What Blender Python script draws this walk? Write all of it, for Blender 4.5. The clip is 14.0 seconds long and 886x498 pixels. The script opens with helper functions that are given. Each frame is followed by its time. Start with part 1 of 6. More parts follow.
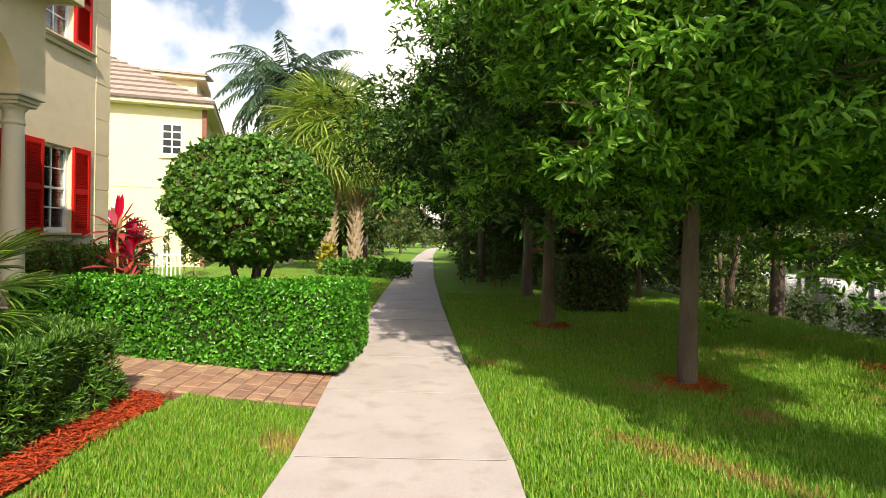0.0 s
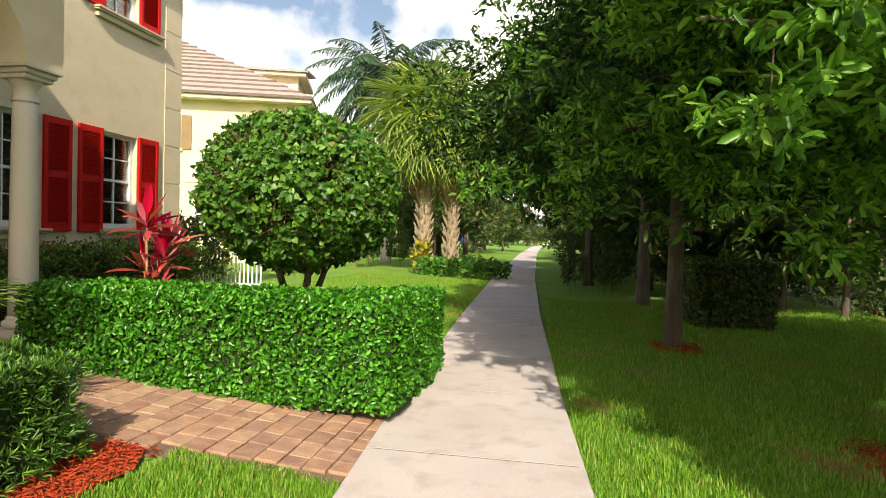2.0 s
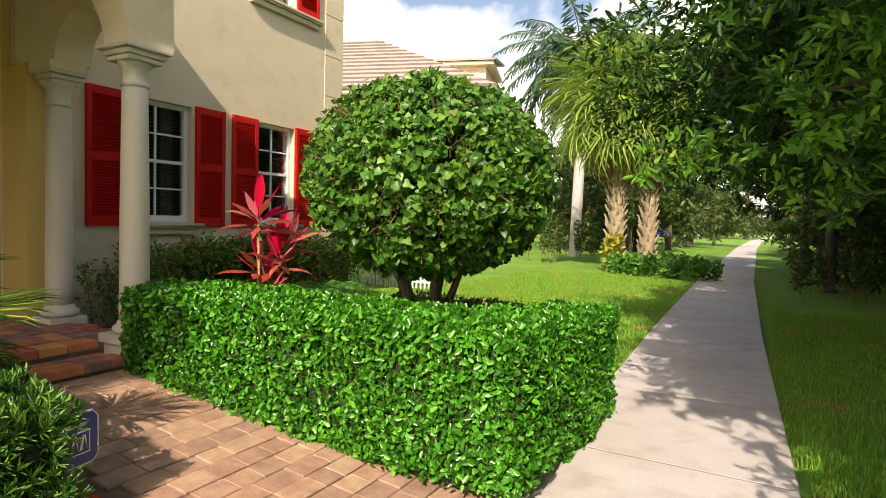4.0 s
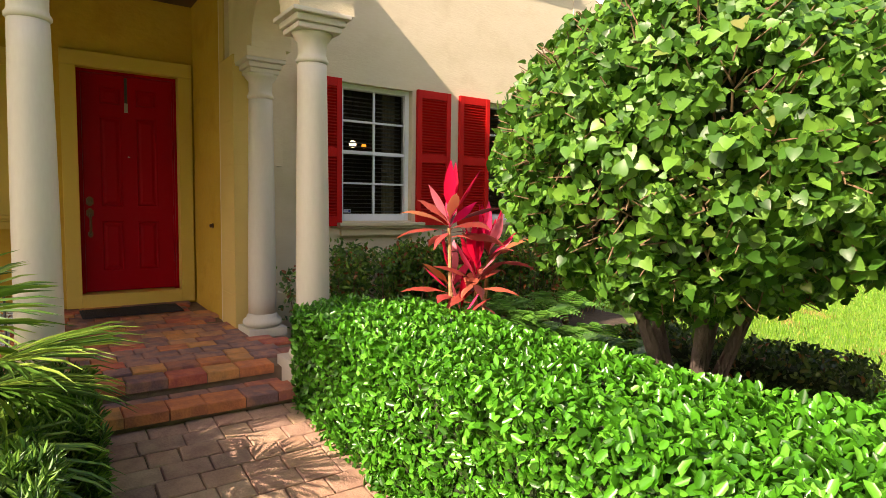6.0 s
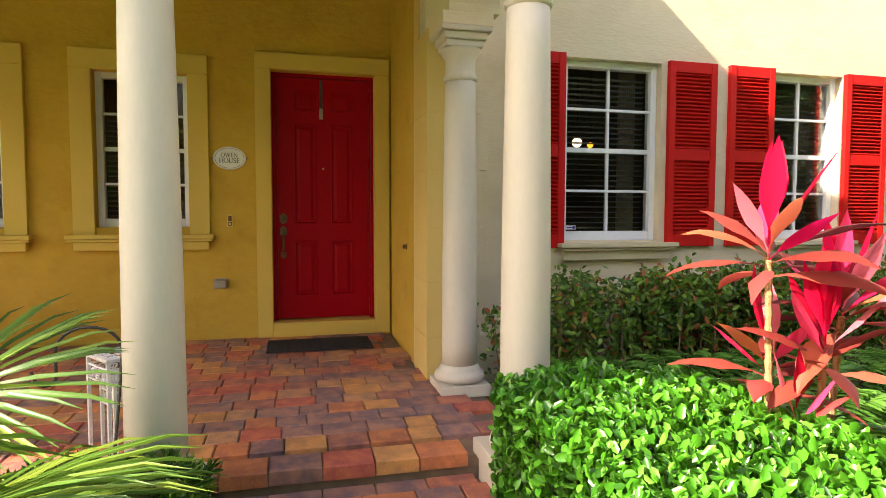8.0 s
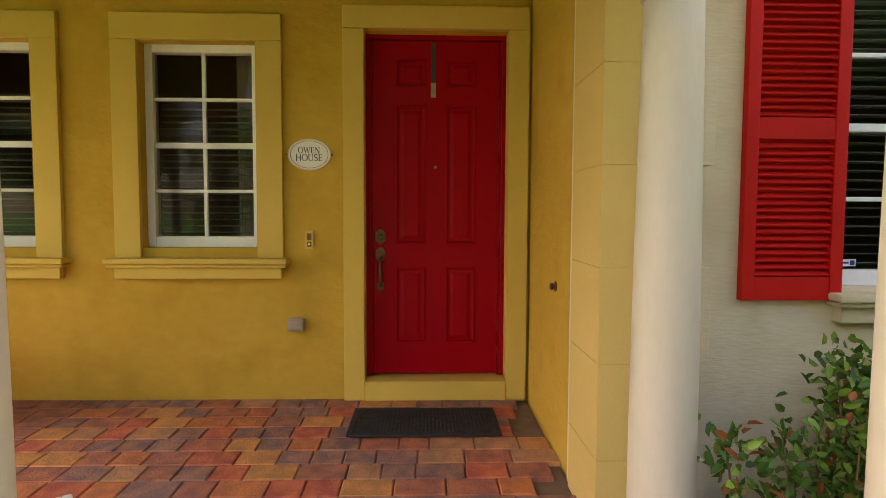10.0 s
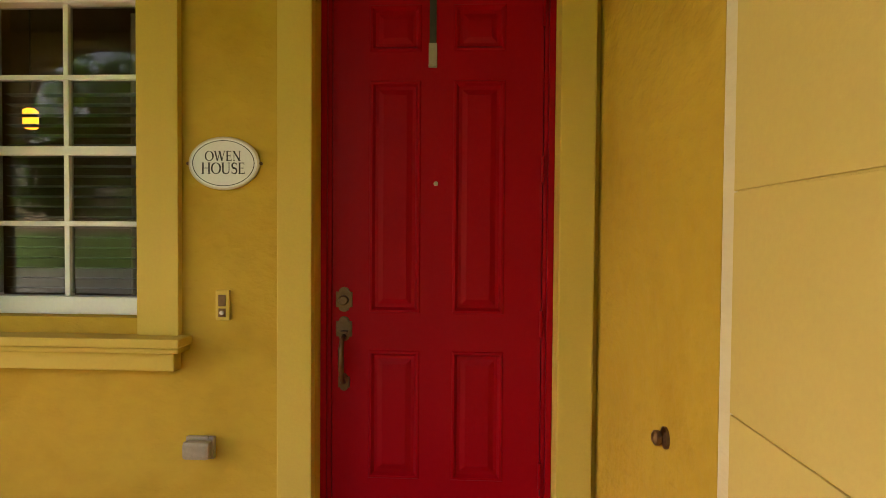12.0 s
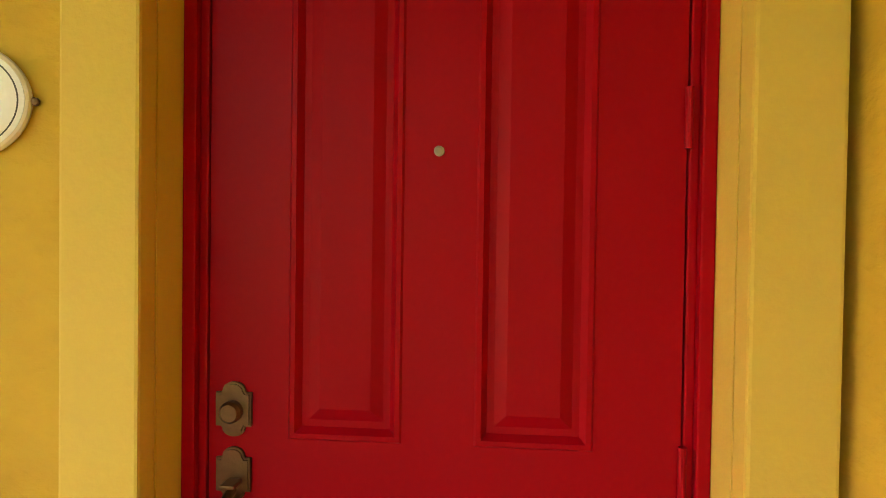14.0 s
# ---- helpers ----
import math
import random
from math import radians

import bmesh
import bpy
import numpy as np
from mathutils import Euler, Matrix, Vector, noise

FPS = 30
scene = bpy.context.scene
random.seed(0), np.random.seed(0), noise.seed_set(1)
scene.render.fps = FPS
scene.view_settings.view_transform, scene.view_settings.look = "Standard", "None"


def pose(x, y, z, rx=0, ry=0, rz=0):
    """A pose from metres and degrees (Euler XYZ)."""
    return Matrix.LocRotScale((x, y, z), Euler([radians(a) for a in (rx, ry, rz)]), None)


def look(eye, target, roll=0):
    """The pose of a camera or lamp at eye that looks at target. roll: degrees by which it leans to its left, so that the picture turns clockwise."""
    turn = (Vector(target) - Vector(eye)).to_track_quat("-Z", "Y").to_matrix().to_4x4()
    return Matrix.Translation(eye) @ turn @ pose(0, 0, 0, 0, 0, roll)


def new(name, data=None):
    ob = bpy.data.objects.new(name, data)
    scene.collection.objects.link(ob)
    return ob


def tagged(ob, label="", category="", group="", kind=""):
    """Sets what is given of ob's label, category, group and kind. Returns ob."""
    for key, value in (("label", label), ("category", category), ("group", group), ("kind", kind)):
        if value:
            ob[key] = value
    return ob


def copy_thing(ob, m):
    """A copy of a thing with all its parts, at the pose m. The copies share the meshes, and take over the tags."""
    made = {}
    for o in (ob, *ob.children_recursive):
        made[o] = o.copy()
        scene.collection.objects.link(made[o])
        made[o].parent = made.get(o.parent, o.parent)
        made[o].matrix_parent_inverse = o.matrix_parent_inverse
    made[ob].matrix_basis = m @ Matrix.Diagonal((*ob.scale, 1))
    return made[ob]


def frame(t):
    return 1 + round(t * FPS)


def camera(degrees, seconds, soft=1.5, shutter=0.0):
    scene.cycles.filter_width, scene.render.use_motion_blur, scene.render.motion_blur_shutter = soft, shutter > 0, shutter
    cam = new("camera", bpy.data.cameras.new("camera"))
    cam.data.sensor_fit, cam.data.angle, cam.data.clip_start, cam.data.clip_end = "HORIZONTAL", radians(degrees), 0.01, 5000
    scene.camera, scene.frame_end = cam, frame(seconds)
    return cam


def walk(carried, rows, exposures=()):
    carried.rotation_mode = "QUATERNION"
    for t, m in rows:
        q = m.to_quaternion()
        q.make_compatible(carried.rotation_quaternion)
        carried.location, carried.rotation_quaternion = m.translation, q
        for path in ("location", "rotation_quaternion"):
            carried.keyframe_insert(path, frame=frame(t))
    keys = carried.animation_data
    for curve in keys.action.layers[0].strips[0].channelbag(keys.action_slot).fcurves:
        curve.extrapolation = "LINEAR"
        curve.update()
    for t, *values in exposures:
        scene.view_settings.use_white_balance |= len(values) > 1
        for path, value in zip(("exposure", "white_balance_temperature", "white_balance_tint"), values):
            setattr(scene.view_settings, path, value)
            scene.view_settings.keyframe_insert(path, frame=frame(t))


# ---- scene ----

# ---------------------------------------------------------------- camera
cam = camera(74.1, 14.0, 0.6)
ROWS = [
    (0.0, (0.211, -0.137, 1.436), (0.225, 1.862, 1.406), 1.3),
    (0.5, (0.265, 0.278, 1.451), (0.233, 2.278, 1.417), 1.3),
    (1.0, (0.300, 0.701, 1.462), (0.188, 2.697, 1.427), 1.4),
    (1.5, (0.306, 1.101, 1.478), (0.095, 3.090, 1.434), 1.6),
    (2.0, (0.331, 1.495, 1.474), (-0.009, 3.465, 1.425), 1.6),
    (2.5, (0.355, 1.917, 1.493), (-0.143, 3.853, 1.433), 1.8),
    (5.0, (0.050, 3.755, 1.564), (-1.267, 5.254, 1.438), 1.1),
    (5.5, (-0.195, 4.144, 1.591), (-1.696, 5.458, 1.448), 0.9),
    (6.0, (-0.430, 4.452, 1.606), (-2.067, 5.591, 1.456), 0.8),
    (6.5, (-0.703, 4.723, 1.583), (-2.457, 5.673, 1.444), 0.2),
    (7.0, (-1.017, 4.870, 1.558), (-2.866, 5.622, 1.427), 0.1),
    (7.5, (-1.372, 4.944, 1.582), (-3.272, 5.556, 1.468), 0.1),
    (8.0, (-1.754, 4.991, 1.610), (-3.689, 5.483, 1.501), 0.1),
    (8.5, (-2.150, 5.000, 1.625), (-4.118, 5.339, 1.519), 0.0),
    (9.0, (-2.550, 5.041, 1.684), (-4.534, 5.258, 1.566), 0.1),
    (11.5, (-4.589, 5.386, 1.793), (-6.587, 5.320, 1.725), 0.4),
    (12.0, (-4.943, 5.400, 1.849), (-6.939, 5.300, 1.799), 0.45),
    (12.5, (-5.249, 5.404, 1.872), (-7.245, 5.289, 1.832), 0.5),
    (13.0, (-5.571, 5.372, 1.883), (-7.568, 5.273, 1.838), 0.6),
    (13.5, (-5.906, 5.350, 1.897), (-7.902, 5.224, 1.855), 0.7),
    (14.0, (-6.214, 5.347, 1.895), (-8.207, 5.184, 1.861), 0.8),
]
EXPOSURES = ((0.0, 0.45, 7500, 12), (2.5, 0.5, 7500, 12), (5.0, 0.8, 7700, 17), (6.5, 1.5, 7900, 22), (7.5, 1.85, 7600, 20), (9.0, 2.05, 7500, 21), (11.5, 2.25, 8200, 16), (12.5, 2.5, 8300, 16), (13.5, 2.98, 8300, 16), (14.0, 3.2, 8300, 16))
walk(cam, [(t, look(e, a, r)) for t, e, a, r in ROWS], EXPOSURES)

# ---------------------------------------------------------------- light
SUN_TO = Vector((0.26, -1.0, 0.80)).normalized()
world = bpy.data.worlds.new("sky")
scene.world = world
world.use_nodes = True
wn = world.node_tree
sky = wn.nodes.new("ShaderNodeTexSky")
sky.sky_type, sky.sun_disc = "NISHITA", False
sky.sun_elevation = math.asin(SUN_TO.z)
sky.sun_rotation = math.atan2(SUN_TO.x, SUN_TO.y)
sky.dust_density = 2.0
wn.links.new(sky.outputs[0], wn.nodes["Background"].inputs[0])
wn.nodes["Background"].inputs[1].default_value = 0.14
sun = new("sun", bpy.data.lights.new("sun", "SUN"))
sun.data.energy, sun.data.angle, sun.data.color = 4.2, radians(0.6), (1.0, 0.94, 0.84)
sun.matrix_world = look((0, -30, 30), Vector((0, -30, 30)) - SUN_TO)

# ---------------------------------------------------------------- materials


def rgb(c):
    return (*c, 1.0)


def base_nodes(name):
    m = bpy.data.materials.new(name)
    m.use_nodes = True
    return m, m.node_tree, m.node_tree.nodes["Principled BSDF"]


def mat(name, c1, c2=None, rough=0.6, scale=3.0, bump=0.15, bscale=60.0, metal=0.0, spec=0.5, spots=None, stretch=(1, 1, 1), rnd=None, dist=0.01, coat=0.0, grain=0.22):
    """Two tones by a broad noise, grain by a fine one, optional stains and a tone per object."""
    m, t, p = base_nodes(name)
    L, N = t.links.new, t.nodes.new
    co = N("ShaderNodeTexCoord")
    mp = N("ShaderNodeMapping")
    mp.inputs["Scale"].default_value = stretch
    L(co.outputs["Object"], mp.inputs[0])
    n1 = N("ShaderNodeTexNoise")
    n1.inputs["Scale"].default_value, n1.inputs["Detail"].default_value = scale, 5
    L(mp.outputs[0], n1.inputs["Vector"])
    r1 = N("ShaderNodeValToRGB")
    r1.color_ramp.elements[0].position, r1.color_ramp.elements[1].position = 0.3, 0.7
    r1.color_ramp.elements[0].color, r1.color_ramp.elements[1].color = rgb(c1), rgb(c2 or c1)
    L(n1.outputs[0], r1.inputs[0])
    out = r1.outputs[0]
    if rnd:
        oi = N("ShaderNodeObjectInfo")
        L(oi.outputs["Location"], mp.inputs["Location"])
        r1.color_ramp.elements[0].position, r1.color_ramp.elements[1].position = 0.38, 0.62
        rr = N("ShaderNodeValToRGB")
        rr.color_ramp.interpolation = "CONSTANT"
        while len(rr.color_ramp.elements) < len(rnd):
            rr.color_ramp.elements.new(0.5)
        for i, c in enumerate(rnd):
            rr.color_ramp.elements[i].position = i / len(rnd)
            rr.color_ramp.elements[i].color = rgb(c)
        L(oi.outputs["Random"], rr.inputs[0])
        mx = N("ShaderNodeMix")
        mx.data_type, mx.blend_type = "RGBA", "MIX"
        mx.inputs[0].default_value = 0.62
        L(out, mx.inputs[6])
        L(rr.outputs[0], mx.inputs[7])
        out = mx.outputs[2]
    n2 = N("ShaderNodeTexNoise")
    n2.inputs["Scale"].default_value, n2.inputs["Detail"].default_value = bscale, 6
    L(mp.outputs[0], n2.inputs["Vector"])
    if spots:
        n3 = N("ShaderNodeTexNoise")
        n3.inputs["Scale"].default_value, n3.inputs["Detail"].default_value = scale * 2.7, 8
        L(co.outputs["Object"], n3.inputs["Vector"])
        r3 = N("ShaderNodeValToRGB")
        r3.color_ramp.elements[0].position, r3.color_ramp.elements[1].position = 0.52, 0.72
        r3.color_ramp.elements[0].color, r3.color_ramp.elements[1].color = (0, 0, 0, 1), (0.8, 0.8, 0.8, 1)
        L(n3.outputs[0], r3.inputs[0])
        mx = N("ShaderNodeMix")
        mx.data_type = "RGBA"
        L(r3.outputs[0], mx.inputs[0])
        L(out, mx.inputs[6])
        mx.inputs[7].default_value = rgb(spots)
        out = mx.outputs[2]
    fine = N("ShaderNodeMix")
    fine.data_type, fine.blend_type = "RGBA", "OVERLAY"
    fine.inputs[0].default_value = grain
    L(out, fine.inputs[6])
    L(n2.outputs[0], fine.inputs[7])
    L(fine.outputs[2], p.inputs["Base Color"])
    bp = N("ShaderNodeBump")
    bp.inputs["Strength"].default_value, bp.inputs["Distance"].default_value = bump, dist
    L(n2.outputs[0], bp.inputs["Height"])
    L(bp.outputs[0], p.inputs["Normal"])
    rm = N("ShaderNodeMapRange")
    rm.inputs[3].default_value, rm.inputs[4].default_value = max(rough - 0.12, 0.03), min(rough + 0.12, 1)
    L(n2.outputs[0], rm.inputs[0])
    L(rm.outputs[0], p.inputs["Roughness"])
    p.inputs["Metallic"].default_value = metal
    p.inputs["Specular IOR Level"].default_value = spec
    p.inputs["Coat Weight"].default_value = coat
    return m


def leaf_mat(name, tones, rough=0.4, through_light=0.3, spec=0.5):
    """A tone for each leaf, gloss on top and some light through it."""
    m, t, p = base_nodes(name)
    L, N = t.links.new, t.nodes.new
    g = N("ShaderNodeNewGeometry")
    r = N("ShaderNodeValToRGB")
    while len(r.color_ramp.elements) < len(tones):
        r.color_ramp.elements.new(0.5)
    for i, (pos, c) in enumerate(tones):
        r.color_ramp.elements[i].position, r.color_ramp.elements[i].color = pos, rgb(c)
    L(g.outputs["Random Per Island"], r.inputs[0])
    L(r.outputs[0], p.inputs["Base Color"])
    p.inputs["Roughness"].default_value = rough
    p.inputs["Specular IOR Level"].default_value = spec
    tr = N("ShaderNodeBsdfTranslucent")
    hs = N("ShaderNodeHueSaturation")
    hs.inputs["Value"].default_value, hs.inputs["Hue"].default_value = 1.25, 0.485
    L(r.outputs[0], hs.inputs["Color"])
    L(hs.outputs[0], tr.inputs[0])
    mx = N("ShaderNodeMixShader")
    mx.inputs[0].default_value = through_light
    L(p.outputs[0], mx.inputs[1])
    L(tr.outputs[0], mx.inputs[2])
    L(mx.outputs[0], t.nodes["Material Output"].inputs[0])
    return m


def glow_mat(name, c, power):
    m, t, p = base_nodes(name)
    p.inputs["Base Color"].default_value = rgb(c)
    p.inputs["Emission Color"].default_value = rgb(c)
    p.inputs["Emission Strength"].default_value = power
    return m


def glass_mat():
    m, t, p = base_nodes("window_glass")
    L, N = t.links.new, t.nodes.new
    tr, gl, mx, fr = N("ShaderNodeBsdfTransparent"), N("ShaderNodeBsdfGlossy"), N("ShaderNodeMixShader"), N("ShaderNodeFresnel")
    tr.inputs[0].default_value = (0.78, 0.80, 0.80, 1)
    gl.inputs[1].default_value = 0.02
    fr.inputs[0].default_value = 1.5
    half = N("ShaderNodeMath")
    half.operation = "MULTIPLY"
    half.inputs[1].default_value = 0.3
    L(fr.outputs[0], half.inputs[0])
    L(half.outputs[0], mx.inputs[0])
    L(tr.outputs[0], mx.inputs[1])
    L(gl.outputs[0], mx.inputs[2])
    L(mx.outputs[0], t.nodes["Material Output"].inputs[0])
    return m


